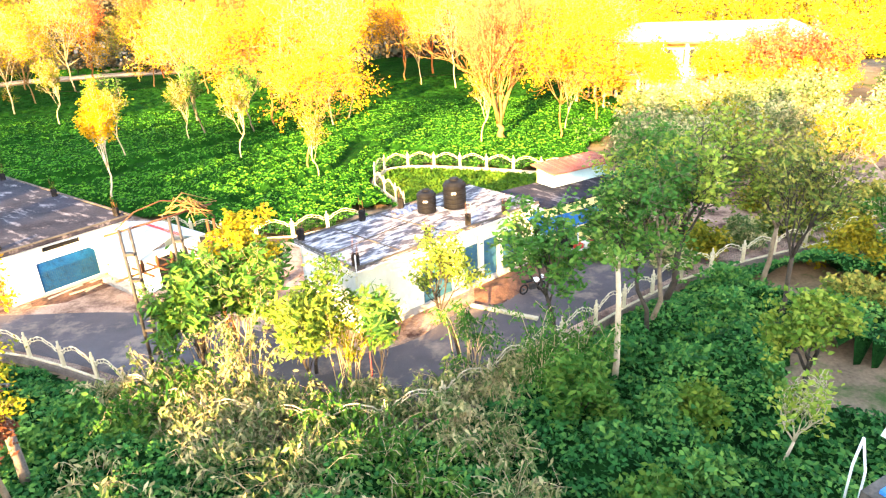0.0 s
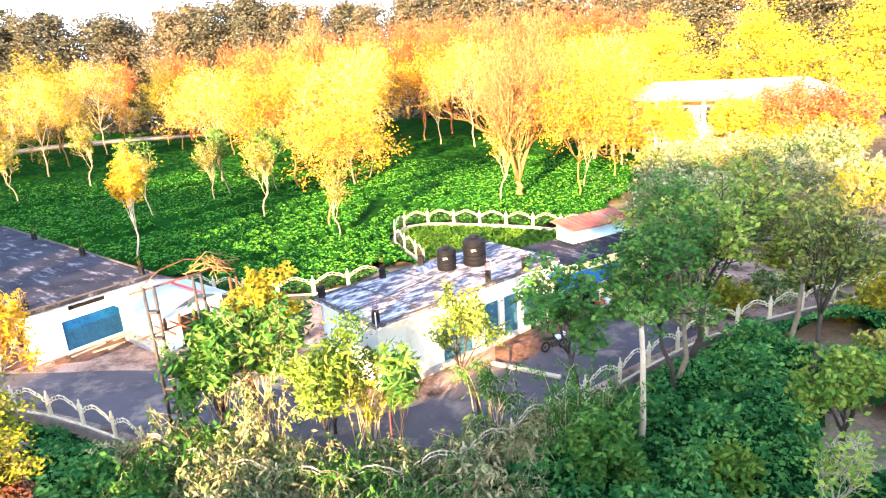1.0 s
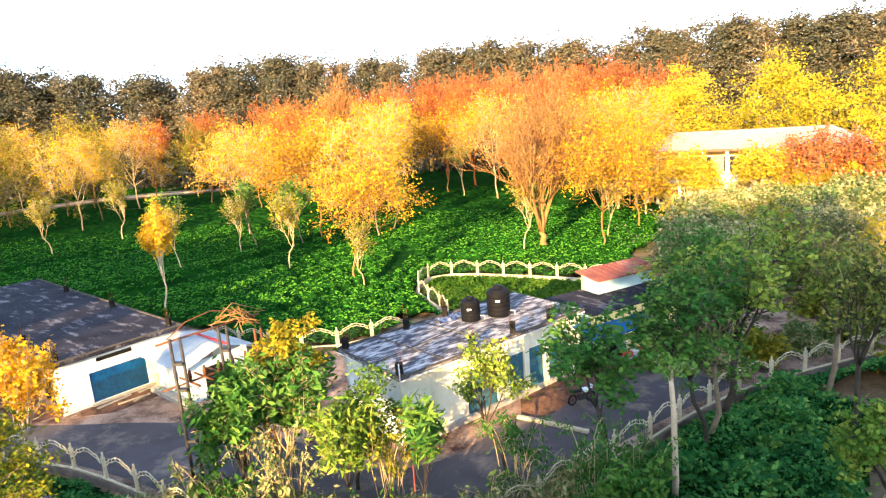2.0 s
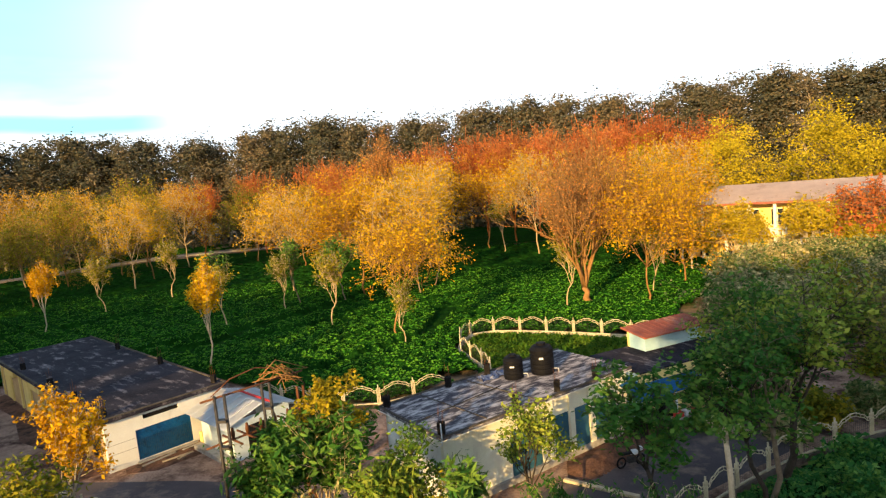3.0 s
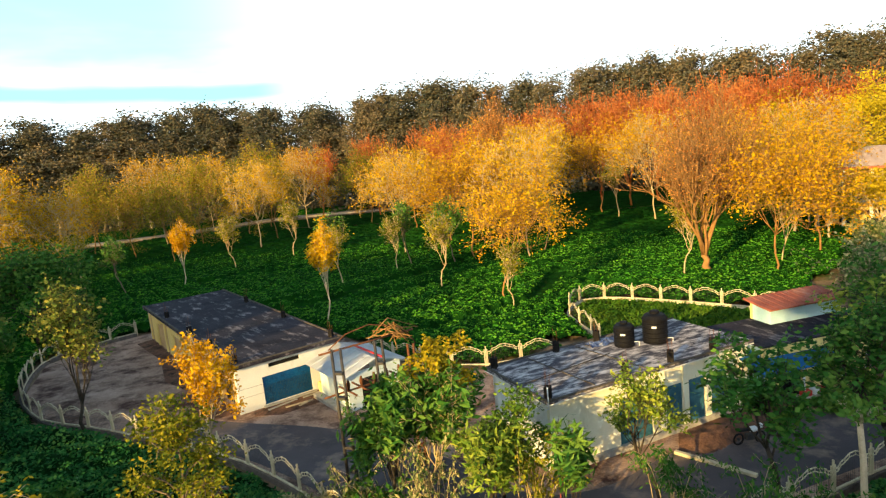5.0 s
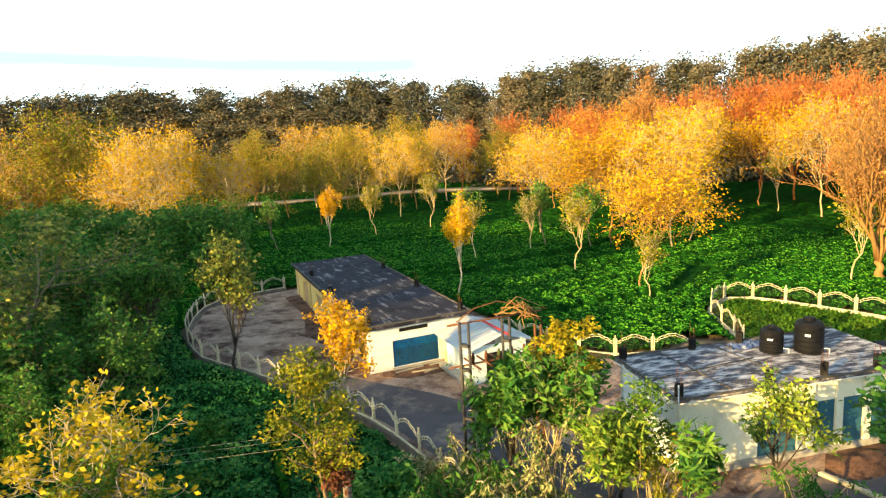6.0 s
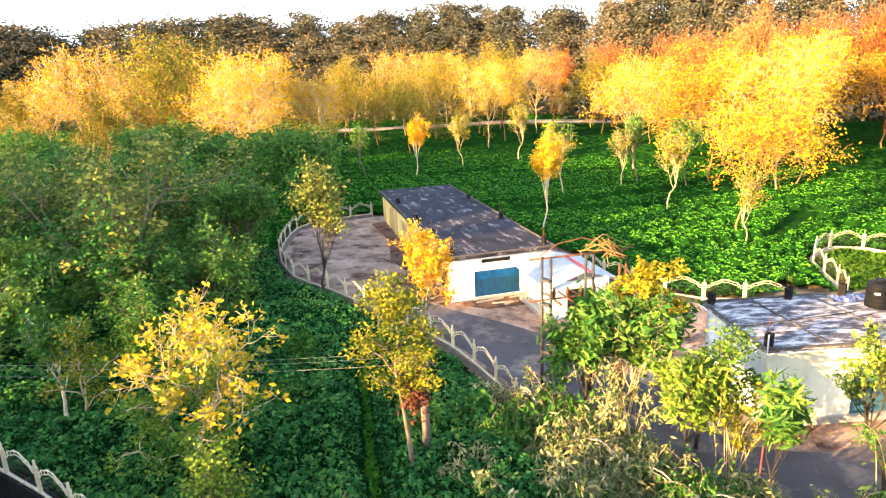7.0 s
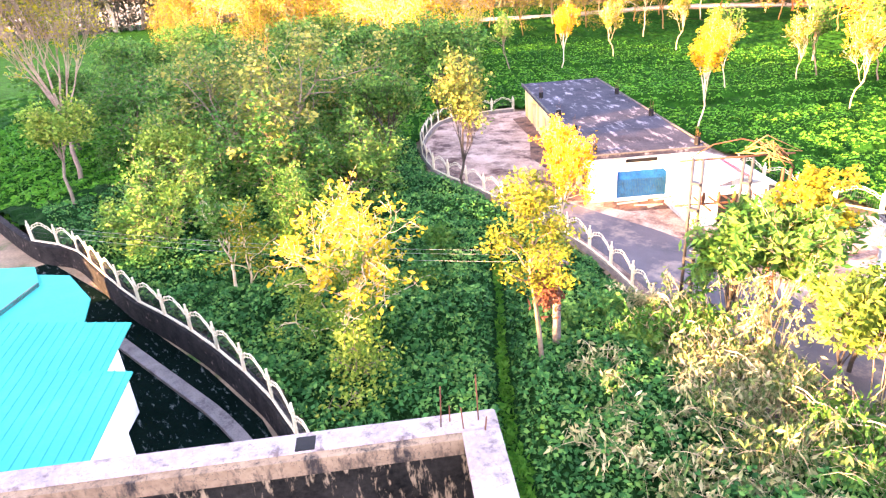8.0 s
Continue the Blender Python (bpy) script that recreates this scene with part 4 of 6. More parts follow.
part("roof", bm, M_SHEET, porch, "white corrugated sheet roof")
for k in range(7):
    part("roof_rib", prism([(-1.0 + k * 0.9, -1.0), (-0.95 + k * 0.9, -1.0), (-0.95 + k * 0.9, 1.7), (-1.0 + k * 0.9, 1.7)], [2.31, 2.31, 3.16, 3.16], [2.34, 2.34, 3.19, 3.19]), M_SHEET, porch)
part("red_rail", box((0.3, 2.2, 3.02, 4.4, 2.34, 3.1)), M_RED, porch, "red painted steel edge")

# ---- building with the water tanks ----
M2 = frame_of(-5.7, 27.55, 0.72, 0.694)
L2, W2, H2 = 13.5, 6.1, 3.9
b2 = thing("pump_house", "cream flat-roofed pump house with a cluttered pale roof", "building", m=M2)
part("front_wall", box((0.3, 0.3, -0.3, 4.4, 0.55, H2 - 0.22), (6.6, 0.3, -0.3, L2, 0.55, H2 - 0.22), (4.4, 0.3, 2.7, 6.6, 0.55, H2 - 0.22)), M_BUTTER, b2, "pale cream wall")
part("left_wall", box((0.3, 0.55, -0.3, 0.55, W2 - 0.3, H2 - 0.22)), M_WHITE, b2, "white wall")
part("rear_wall", box((0.3, W2 - 0.55, -0.3, L2, W2 - 0.3, H2 - 0.22)), M_WHITE, b2)
part("right_wall", box((L2 - 0.25, 0.55, -0.3, L2, W2 - 0.55, H2 - 0.22)), M_CREAM, b2)
for x in (4.4, 5.5):
    leaf_door = part("door", box((x, 0.4, 0.0, x + 1.08, 0.45, 2.7)), M_DOOR, b2, "faded blue steel door leaf", bevel=0.01)
    for z in (0.15, 0.95, 1.75):
        part("door_panel", box((x + 0.12, 0.38, z, x + 0.96, 0.4, z + 0.65)), M_DOOR, leaf_door)
for x in (7.0, 8.6, 10.2, 11.8):
    part("pilaster", box((x, 0.18, -0.3, x + 0.4, 0.3, H2 - 0.22)), M_BUTTER, b2, bevel=0.02)
for x in (7.45, 9.05, 10.65):
    bay = part("door", box((x, 0.27, 0.02, x + 1.1, 0.3, 2.65)), M_DOOR, b2, "faded grey-blue steel door", bevel=0.008)
    for z in (0.2, 1.0, 1.8):
        part("door_panel", box((x + 0.12, 0.25, z, x + 0.98, 0.27, z + 0.65)), M_DOOR, bay)
tubes("conduit", [(((0.06, -0.03, H2 + 0.75), (0.06, -0.03, H2 - 0.3), (0.06, 0.28, H2 - 0.5)), (0.03,) * 3)], M_SHEET, b2, 6, "white plastic conduit")
part("roof_edge_line", box((-0.012, -0.012, H2 - 0.2, L2 + 0.2, 0.0, H2 - 0.14), (-0.012, 0.0, H2 - 0.2, 0.0, W2, H2 - 0.14)), M_WHITE, b2, "thin white painted drip edge")
part("roof", box((0, 0, H2 - 0.22, L2 + 0.2, W2, H2)), M_SLAB_LIGHT, b2, "pale weathered concrete roof slab", bevel=0.03)
part("roof_rim", box((0, 0, H2, L2 + 0.2, 0.14, H2 + 0.06), (0, 0.14, H2, 0.14, W2, H2 + 0.06), (0.14, W2 - 0.14, H2, L2 + 0.2, W2, H2 + 0.06)), M_DARK, b2)
part("plinth", box((0.12, 0.12, -0.2, L2, 0.3, 0.35)), M_CONC, b2)
for x, y in ((0.35, 0.4), (5.0, 0.4), (8.0, 0.4), (0.4, 5.7), (4.5, 5.7), (7.4, 5.7), (11.0, 0.4)):
    p = M2 @ Vector((x, y, H2))
    stub(p.x, p.y, H2, 0.34, 0.62)
for k, (a, b) in enumerate((((3.0, 0.3), (2.6, 5.8)), ((0.4, 2.6), (6.5, 3.4)), ((5.8, 5.6), (6.4, 0.3)))):
    pa, pb = M2 @ Vector((*a, H2 + 0.03)), M2 @ Vector((*b, H2 + 0.03))
    tagged(bar("roof_pipe", pa, pb, 0.03, M_DARK, sides=6), "thin dark water pipe lying on the roof", "pipe", "roof pipes")


def water_tank(x, y, z, r, h, label):
    tk = thing("water_tank", label, "water tank", "roof water tanks", pose(x, y, z))
    prof = [(r * 0.98, 0.0), (r, 0.05)]
    for k in range(5):
        z0 = 0.08 + k * (h * 0.78) / 5
        prof += [(r, z0), (r * 0.955, z0 + 0.03), (r * 0.955, z0 + 0.05), (r, z0 + 0.08)]
    prof += [(r, h * 0.82), (r * 0.8, h * 0.93), (r * 0.42, h * 0.97)]
    n = 28
    v, f = [], []
    for q, zz in prof:
        v += [(q * math.cos(2 * math.pi * k / n), q * math.sin(2 * math.pi * k / n), zz) for k in range(n)]
    for i in range(len(prof) - 1):
        f += [(i * n + k, i * n + (k + 1) % n, (i + 1) * n + (k + 1) % n, (i + 1) * n + k) for k in range(n)]
    f.append([(len(prof) - 1) * n + k for k in range(n)])
    body = new("body", mesh_of("body", v, f, M_TANK))
    body.parent = tk
    v, f = [], []
    for q, zz in ((r * 0.4, h * 0.96), (r * 0.4, h * 1.03), (r * 0.34, h * 1.05)):
        v += [(q * math.cos(2 * math.pi * k / n), q * math.sin(2 * math.pi * k / n), zz) for k in range(n)]
    for i in range(2):
        f += [(i * n + k, i * n + (k + 1) % n, (i + 1) * n + (k + 1) % n, (i + 1) * n + k) for k in range(n)]
    f.append([2 * n + k for k in range(n)])
    lid = new("lid", mesh_of("lid", v, f, M_TANK))
    lid.parent = tk
    part("mark", box((-0.16, -r - 0.004, h * 0.55, 0.1, -r + 0.03, h * 0.62)), M_SHEET, tk, "small white printed mark")
    tubes("pipe", [(((r * 0.98, -0.1, 0.25), (r + 0.25, -0.1, 0.25), (r + 0.25, -0.1, 0.02)), (0.025,) * 3)], M_SHEET, tk, 6, "white plastic outlet pipe")
    return tk


water_tank(-2.68, 36.0, H2, 0.58, 1.35, "black ribbed plastic water tank, the smaller one")
water_tank(-1.0, 36.75, H2, 0.70, 1.75, "black ribbed plastic water tank, the larger one")
folds = np.random.default_rng(8)
nx, ny = 22, 9
fold_z = [[0.02 + 0.24 * abs(math.sin(i * 0.9 + 1.7 * math.sin(j * 0.8))) * math.sin(math.pi * j / (ny - 1)) ** 0.5 * folds.uniform(0.5, 1.1) for i in range(nx)] for j in range(ny)]
tarp = part("tarpaulin", bmesh.new(), M_TARP_FADED)
tarp.data = mesh_of("tarpaulin", [(2.3 * i / (nx - 1) + folds.uniform(-0.04, 0.04), 0.75 * j / (ny - 1) + 0.12 * math.sin(i * 0.6), fold_z[j][i]) for j in range(ny) for i in range(nx)],
                    [(j * nx + i, j * nx + i + 1, (j + 1) * nx + i + 1, (j + 1) * nx + i) for j in range(ny - 1) for i in range(nx - 1)], M_TARP_FADED)
tarp.matrix_world = M2 @ Matrix.Translation((6.3, 4.7, H2))
tagged(tarp, "crumpled blue tarpaulin lying on the pale roof", "tarpaulin")

heap = sheet("soil_heap", 0.0, 9.0, 30.0, 38.5, 0.22, lambda x, y: 0.03 + 0.42 * np.clip(1 - to_line(x, y, [(0.9, 32.2), (3.4, 35.0), (5.2, 36.2)]) / 1.15, 0, 1) * (0.55 + 0.45 * bumps(x, y, 0.8, 4.0)), lambda x, y: to_line(x, y, [(0.9, 32.2), (3.4, 35.0), (5.2, 36.2)]) < 1.25, M_REDSOIL)
tagged(heap, "brown heap of soil and dry leaves along the wall", "soil heap", kind="structure")

# ---- building with the red roof and blue awning ----
M3 = frame_of(4.6, 37.0, 0.83, 0.557)
b3 = thing("guard_house", "cream house with red tin roof and blue awning", "building", m=M3)
part("front_wall", box((0, 0, -0.3, 1.0, 0.22, 3.4), (2.6, 0, -0.3, 9.5, 0.22, 3.4), (1.0, 0, 2.2, 2.6, 0.22, 3.4)), M_CREAM, b3)
part("left_wall", box((0, 0.22, -0.3, 0.22, 4.5, 3.4)), M_PALEBLUE, b3, "pale blue gable wall")
part("rear_wall", box((0, 4.5, -0.3, 3.2, 4.72, 3.4), (3.2, 4.5, -0.3, 9.5, 4.72, 4.5)), M_CREAM, b3)
part("right_wall", box((9.28, 0.22, -0.3, 9.5, 4.5, 3.4)), M_CREAM, b3)
part("upper_wall", box((3.2, 3.0, 3.3, 8.3, 3.2, 4.42), (3.2, 3.2, 3.3, 3.4, 4.5, 4.5)), M_PALEBLUE, b3, "pale blue upper wall")
part("flat_roof", box((0.0, 0.0, 3.4, 9.5, 3.0, 3.5), (0.0, 3.0, 3.4, 3.2, 4.72, 3.5)), M_SLAB, b3)
part("doorway", box((0.6, 0.14, 0.0, 2.6, 0.18, 2.2)), M_BLACK, b3, "dark shop doorway")
for x in (1.2, 1.9):
    part("door_bar", box((x, 0.02, 0, x + 0.08, 0.1, 2.2)), M_STEEL, b3)
part("roof", prism([(2.9, 2.7), (8.6, 2.7), (8.6, 5.0), (2.9, 5.0)], [4.42, 4.42, 4.72, 4.72], [4.5, 4.5, 4.8, 4.8]), M_REDROOF, b3, "red tin roof")
for k in range(11):
    x = 2.95 + k * 0.53
    part("roof_rib", prism([(x, 2.7), (x + 0.07, 2.7), (x + 0.07, 5.0), (x, 5.0)], [4.5, 4.5, 4.8, 4.8], [4.53, 4.53, 4.83, 4.83]), M_REDROOF, b3)
part("awning", prism([(-1.2, -1.3), (4.2, -1.3), (4.2, 2.4), (-1.2, 2.4)], [2.4, 2.4, 3.42, 3.42], [2.46, 2.46, 3.5, 3.5]), M_BLUE, b3, "blue sheet awning")
for x in (-1.1, 1.5, 4.1):
    part("awning_post", box((x, -1.25, -0.2, x + 0.09, -1.15, 2.41)), M_SHEET, b3)
part("window_frame", box((7.0, -0.04, 1.0, 8.4, 0.0, 2.2)), M_SHEET, b3)
part("window", box((7.1, -0.06, 1.1, 8.3, -0.045, 2.1)), M_GLASS, b3)
counter = thing("stall_counter", "low stall counter with red and white boxes on it", "counter", m=M3 @ Matrix.Translation((1.2, -1.5, 0)))
part("top", box((0, 0, 0.75, 2.2, 0.6, 0.82)), M_CONC, counter, bevel=0.015)
for x in (0.05, 2.05):
    part("leg", box((x, 0.05, -0.1, x + 0.1, 0.55, 0.75)), M_STEEL, counter)
for k, (x, mt, w) in enumerate(((0.2, M_RED, 0.5), (0.85, M_SHEET, 0.35), (1.4, M_RED, 0.3), (1.8, M_STEEL, 0.25))):
    cr = part("crate", box((0, 0, 0, w, 0.4, 0.3)), mt, bevel=0.02)
    cr.matrix_world = M3 @ Matrix.Translation((1.2 + x, -1.4, 0.82))
    tagged(cr, "red plastic crate on the stall counter" if mt is M_RED else "small pale box on the stall counter", "crate")

# ---- steel pole structure by the road ----
poles = thing("transformer_frame", "rusty twin-pole steel transformer frame with tangled wires", "pole frame")


def lattice(name, x, y, h, gap, mat, lean=(0, 0)):
    dx, dy = gap * 0.85, gap * 0.5
    leg = tubes(name, [(((x, y, -0.3), (x + lean[0], y + lean[1], h)), (0.085, 0.07)), (((x + dx, y + dy, -0.3), (x + dx + lean[0], y + dy + lean[1], h)), (0.085, 0.07))], mat, poles, 6)
    for k in range(1, 6):
        z = h * k / 6
        part("plate", box((x - 0.06 + lean[0] * k / 6, y - 0.04 + lean[1] * k / 6, z, x + dx + 0.06 + lean[0] * k / 6, y + dy + 0.04 + lean[1] * k / 6, z + 0.12)), mat, leg)


lattice("pole", -15.0, 24.6, 7.4, 0.42, M_STEEL)
lattice("pole", -13.6, 26.3, 7.3, 0.36, M_STEEL)
lattice("pole", -12.6, 27.9, 6.6, 0.3, M_RUST)
for z, ext in ((7.3, 0.3), (5.2, 0.3)):
    bar("cross_arm", (-15.2 - ext * 0.6, 24.3 - ext * 0.7, z), (-12.5 + ext * 0.5, 28.0 + ext * 0.6, z), 0.05, M_RUST, poles)
for k in range(5):
    f = 0.15 + 0.17 * k
    x, y = -15.0 + 2.5 * f, 24.6 + 3.2 * f
    bar("brace", (x - 0.8, y + 0.5, 5.2), (x + 0.7, y - 0.5, 5.2), 0.05, M_RUST, poles)
    tubes("insulator", [(((x, y, 5.25), (x, y, 5.5), (x, y, 5.75)), (0.07, 0.10, 0.05))], M_RUST, poles, 8)
rng2 = np.random.default_rng(11)
paths = []
for k in range(16):
    a = np.array([-13.4, 26.6, 7.5]) + rng2.normal(size=3) * [0.4, 0.4, 0.18]
    b = np.array([-12.6, 27.6, 7.2]) + rng2.normal(size=3) * [0.5, 0.6, 0.25]
    mid = (a + b) / 2 + rng2.normal(size=3) * 0.35 + [0, 0, 0.3]
    paths.append(((a, mid, b), (0.022, 0.03, 0.014)))
tubes("dead_vine", paths, M_BARK_WARM, poles, 4, "tangle of dead brown vine stems")
tubes("bent_arm", [([(-15.1, 24.5, 7.4), (-14.6, 25.4, 7.9), (-13.8, 26.3, 8.1), (-12.7, 27.6, 7.6), (-12.3, 28.2, 6.6)], [0.03] * 5)], M_RUST, poles, 5)


def wire(a, b, sag, name="power_line"):
    a, b = np.array(a, float), np.array(b, float)
    pts = [a + (b - a) * t - [0, 0, 4 * sag * t * (1 - t)] for t in np.linspace(0, 1, 13)]
    return tagged(tubes(name, [(pts, [0.006] * 13)], M_CONC, None, 3), "thin slack overhead wire", "wire", "overhead wires")


concrete_post = thing("concrete_pole", "grey concrete utility pole among the bushes", "utility pole", m=pose(-15.6, 16.6, 0))
tubes("shaft", [(((0, 0, -0.3), (0, 0, 5.4)), (0.19, 0.14))], M_KERB, concrete_post, 8)
part("cross_arm", box((-0.6, -0.05, 5.0, 0.6, 0.05, 5.1)), M_STEEL, concrete_post)
for dz, dx in ((5.45, 0.0), (5.1, 0.5), (5.1, -0.5)):
    wire((-15.6 + dx, 16.6, dz), (-34.0 + dx, 1.5, dz + 0.4), 0.35)

# ---- motorcycle and beam on the road ----
mc = thing("motorcycle", "dark parked motorcycle with pale fairing on its stand", "motorcycle", m=pose(3.3, 32.4, 0.035, 0, 6, 35))
for x in (-0.65, 0.65):
    w = tubes("wheel", [([(x + 0.27 * math.cos(a), 0, 0.3 + 0.27 * math.sin(a)) for a in np.linspace(0, 2 * math.pi, 17)], [0.05] * 17)], M_TANK, mc, 6)
    tubes("hub", [(((x, -0.06, 0.3), (x, 0.06, 0.3)), (0.08, 0.08))], M_STEEL, w, 8)
part("engine", box((-0.25, -0.13, 0.22, 0.25, 0.13, 0.55)), M_STEEL, mc, bevel=0.05)
part("fuel_tank", box((-0.05, -0.15, 0.62, 0.4, 0.15, 0.88)), M_SHEET, mc, "pale fuel tank", bevel=0.08)
part("seat", box((-0.75, -0.13, 0.7, -0.02, 0.13, 0.82)), M_TANK, mc, bevel=0.05)
part("headlight", box((0.5, -0.12, 0.78, 0.72, 0.12, 1.0)), M_SHEET, mc, bevel=0.06)
tubes("handlebar", [(((0.42, -0.36, 1.02), (0.48, 0, 0.98), (0.42, 0.36, 1.02)), (0.018,) * 3)], M_STEEL, mc, 5)
tubes("fork", [(((0.66, 0.0, 0.3), (0.46, 0.0, 0.95)), (0.035, 0.035))], M_STEEL, mc, 5)
beam = part("barrier_beam", box((0, -0.12, 0, 3.9, 0.12, 0.16)), M_FENCE, bevel=0.02)
beam.matrix_world = pose(-0.2, 30.9, 0.035, 0, 0, -27)
tagged(beam, "pale concrete beam lying across the lane edge", "beam")

# ---- two-storey house among the trees ----
MB = frame_of(20.5, 97.0, 0.905, -0.425)
bh = thing("mansion", "two-storey yellow house with a pale tin roof behind trees", "house", m=MB)
LB, WB = 27.0, 11.0
part("wall", box((0, 0, -0.3, LB, 0.3, 3.6), (0, WB - 0.3, -0.3, LB, WB, 8.6), (0, 0.3, -0.3, 0.3, WB - 0.3, 8.6), (LB - 0.3, 0.3, -0.3, LB, WB - 0.3, 8.6), (0, 1.8, 3.6, LB, 2.1, 8.6)), M_CREAM, bh, "warm cream wall")
part("floor_slab", box((-1.6, -1.6, 3.6, LB + 0.3, 1.9, 3.9)), M_CREAM, bh, bevel=0.04)
part("balcony_wall", box((-1.6, -1.6, 3.9, LB + 0.3, -1.45, 4.9), (-1.6, -1.45, 3.9, -1.45, 1.8, 4.9)), M_WHITE, bh, "pale solid balcony wall", bevel=0.03)
for k in range(10):
    x = -1.3 + k * 3.1
    part("column", box((x, -1.5, -0.3, x + 0.4, -1.1, 3.6), (x, -1.45, 4.9, x + 0.4, -1.1, 8.4)), M_WHITE, bh, "pale square column", bevel=0.03)
for k in range(8):
    x = 1.2 + k * 3.1
    w = part("window", box((x, 1.72, 5.0, x + 1.5, 1.8, 7.2)), M_GLASS, bh, "dark window")
    part("window_frame", box((x - 0.1, 1.68, 7.2, x + 1.6, 1.8, 7.32), (x - 0.1, 1.68, 4.9, x + 1.6, 1.8, 5.0), (x + 0.7, 1.69, 5.0, x + 0.8, 1.72, 7.2)), M_WHITE, w)
    w = part("window", box((x, -0.06, 0.9, x + 1.5, 0.0, 2.7)), M_GLASS, bh, "dark window")
bm = bmesh.new()
e, hi, zt, ze = 1.9, 3.4, 10.7, 8.5
v = [bm.verts.new(q) for q in ((-e, -e, ze), (LB + 1, -e, ze), (LB + 1, WB + 1, ze), (-e, WB + 1, ze), (hi, WB / 2 - 0.5, zt), (LB - hi, WB / 2 - 0.5, zt))]
for f in ((0, 1, 5, 4), (1, 2, 5), (2, 3, 4, 5), (3, 0, 4)):
    bm.faces.new([v[k] for k in f])
bmesh.ops.solidify(bm, geom=bm.faces[:], thickness=0.08)
part("roof", bm, M_TIN, bh, "pale pinkish tin hip roof")
part("eave_board", box((-e, -e - 0.03, ze - 0.25, LB + 1, -e, ze + 0.02), (-e - 0.03, -e, ze - 0.25, -e, WB + 1, ze + 0.02)), M_REDROOF, bh)

# ---- house with turquoise roofs in the yard ----
gh = thing("cottage", "white house with stepped turquoise metal roofs", "house")


def tier(x, y, ax, ay, bx, by, la, lb, z_hi, z_lo, wall_inset=0.7, label=""):
    """A mono-pitch roof with its outer corner at x, y: la along a, lb along b, falling from z_hi to z_lo along b."""
    def at(p, q):
        return (x + ax * p + bx * q, y + ay * p + by * q)
    ring = [at(0, 0), at(la, 0), at(la, lb), at(0, lb)]
    roof = part("roof", prism(ring, [z_hi - 0.06, z_hi - 0.06, z_lo - 0.06, z_lo - 0.06], [z_hi, z_hi, z_lo, z_lo]), M_TURQ, gh, label or "turquoise ribbed metal roof")
    n = int(la / 0.42)
    for k in range(n):
        p = (k + 0.5) * la / n
        part("roof_rib", prism([at(p, 0.0), at(p + 0.05, 0.0), at(p + 0.05, lb), at(p, lb)], [z_hi, z_hi, z_lo, z_lo], [z_hi + 0.03, z_hi + 0.03, z_lo + 0.03, z_lo + 0.03]), M_TURQ, roof)
    w = wall_inset
    ring = [at(w, w * 0.6), at(la - w, w * 0.6), at(la - w, lb - w), at(w, lb - w)]
    part("wall", prism(ring, -0.2, [z_hi - 0.12, z_hi - 0.12, z_lo, z_lo]), M_WHITE, gh, "white wall")


A_, B_ = (-0.69, -0.72), (0.85, -0.52)
back_roof = [(-41.1, -5.9), (-32.9, 1.4), (-29.4, 1.7), (-25.9, 0.7), (-29.6, -5.4)]
part("roof", prism(back_roof, 3.64, 3.7), M_TURQ, gh, "turquoise hipped metal roof")
mid_x, mid_y = sum(p[0] for p in back_roof) / 5, sum(p[1] for p in back_roof) / 5
part("wall", prism([(mid_x + (x - mid_x) * 0.86, mid_y + (y - mid_y) * 0.8) for x, y in back_roof], -0.2, 3.64), M_WHITE, gh, "white wall")
part("gable_roof", prism([(-39.0, -4.5), (-35.0, 0.2), (-32.7, 0.1), (-28.3, -3.5)], 3.72, 3.86), M_TURQ, gh, "small turquoise gable roof")
part("valley_gutter", prism([(-32.7, 0.1), (-28.3, -3.5), (-28.36, -3.54), (-32.76, 0.04)], 3.7, 3.87), M_DARK, gh)
tier(-24.9, 2.5, *A_, *B_, 14.0, 3.6, 4.1, 3.7)
tier(-21.2, 1.7, *A_, *B_, 14.0, 4.4, 4.1, 3.7)
# glints on this water come from the material's pale patches
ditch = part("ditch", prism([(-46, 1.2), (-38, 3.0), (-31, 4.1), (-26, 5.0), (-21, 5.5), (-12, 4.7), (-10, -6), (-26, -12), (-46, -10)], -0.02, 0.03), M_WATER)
tagged(ditch, "dark wet yard floor with standing water, its glints painted in", "ditch", kind="structure")
plinth("kerb", [(-31.6, 2.4), (-28.5, 3.0), (-25.5, 3.6), (-21.5, 4.3), (-17.0, 4.4), (-12.0, 3.8)], 1.0, -0.1, 0.22, 0.28, M_KERB, "stained concrete drain kerb along the yard wall")

# ---- the building underfoot ----
MH = Matrix.Translation((HOUSE_CORNER[0], HOUSE_CORNER[1], 0)) @ Matrix(((HOUSE_A[0], HOUSE_B[0], 0, 0), (HOUSE_A[1], HOUSE_B[1], 0, 0), (0, 0, 1, 0), (0, 0, 0, 1)))
own = thing("tower_block", "tall plastered block with a worn white roof parapet", "building", m=MH)
TP = 13.4
part("wall", box((0.02, 0.02, -0.3, 15.0, 11.0, 11.9)), M_CONC, own)
part("roof_floor", box((0.02, 0.02, 11.9, 15.0, 11.0, 12.0)), M_DARK, own)
part("parapet", box((0.02, 0.02, 12.0, 15.0, 0.2, TP - 0.06), (0.02, 0.2, 12.0, 0.2, 11.0, TP - 0.06)), M_PARAPET, own, "streaked parapet wall, coloured near-black for its shaded inner face")
part("coping", box((0.0, 0.0, TP - 0.06, 15.0, 0.178, TP), (0.0, 0.178, TP - 0.06, 0.235, 11.0, TP)), M_COPING, own, "cracked white coping", bevel=0.012)
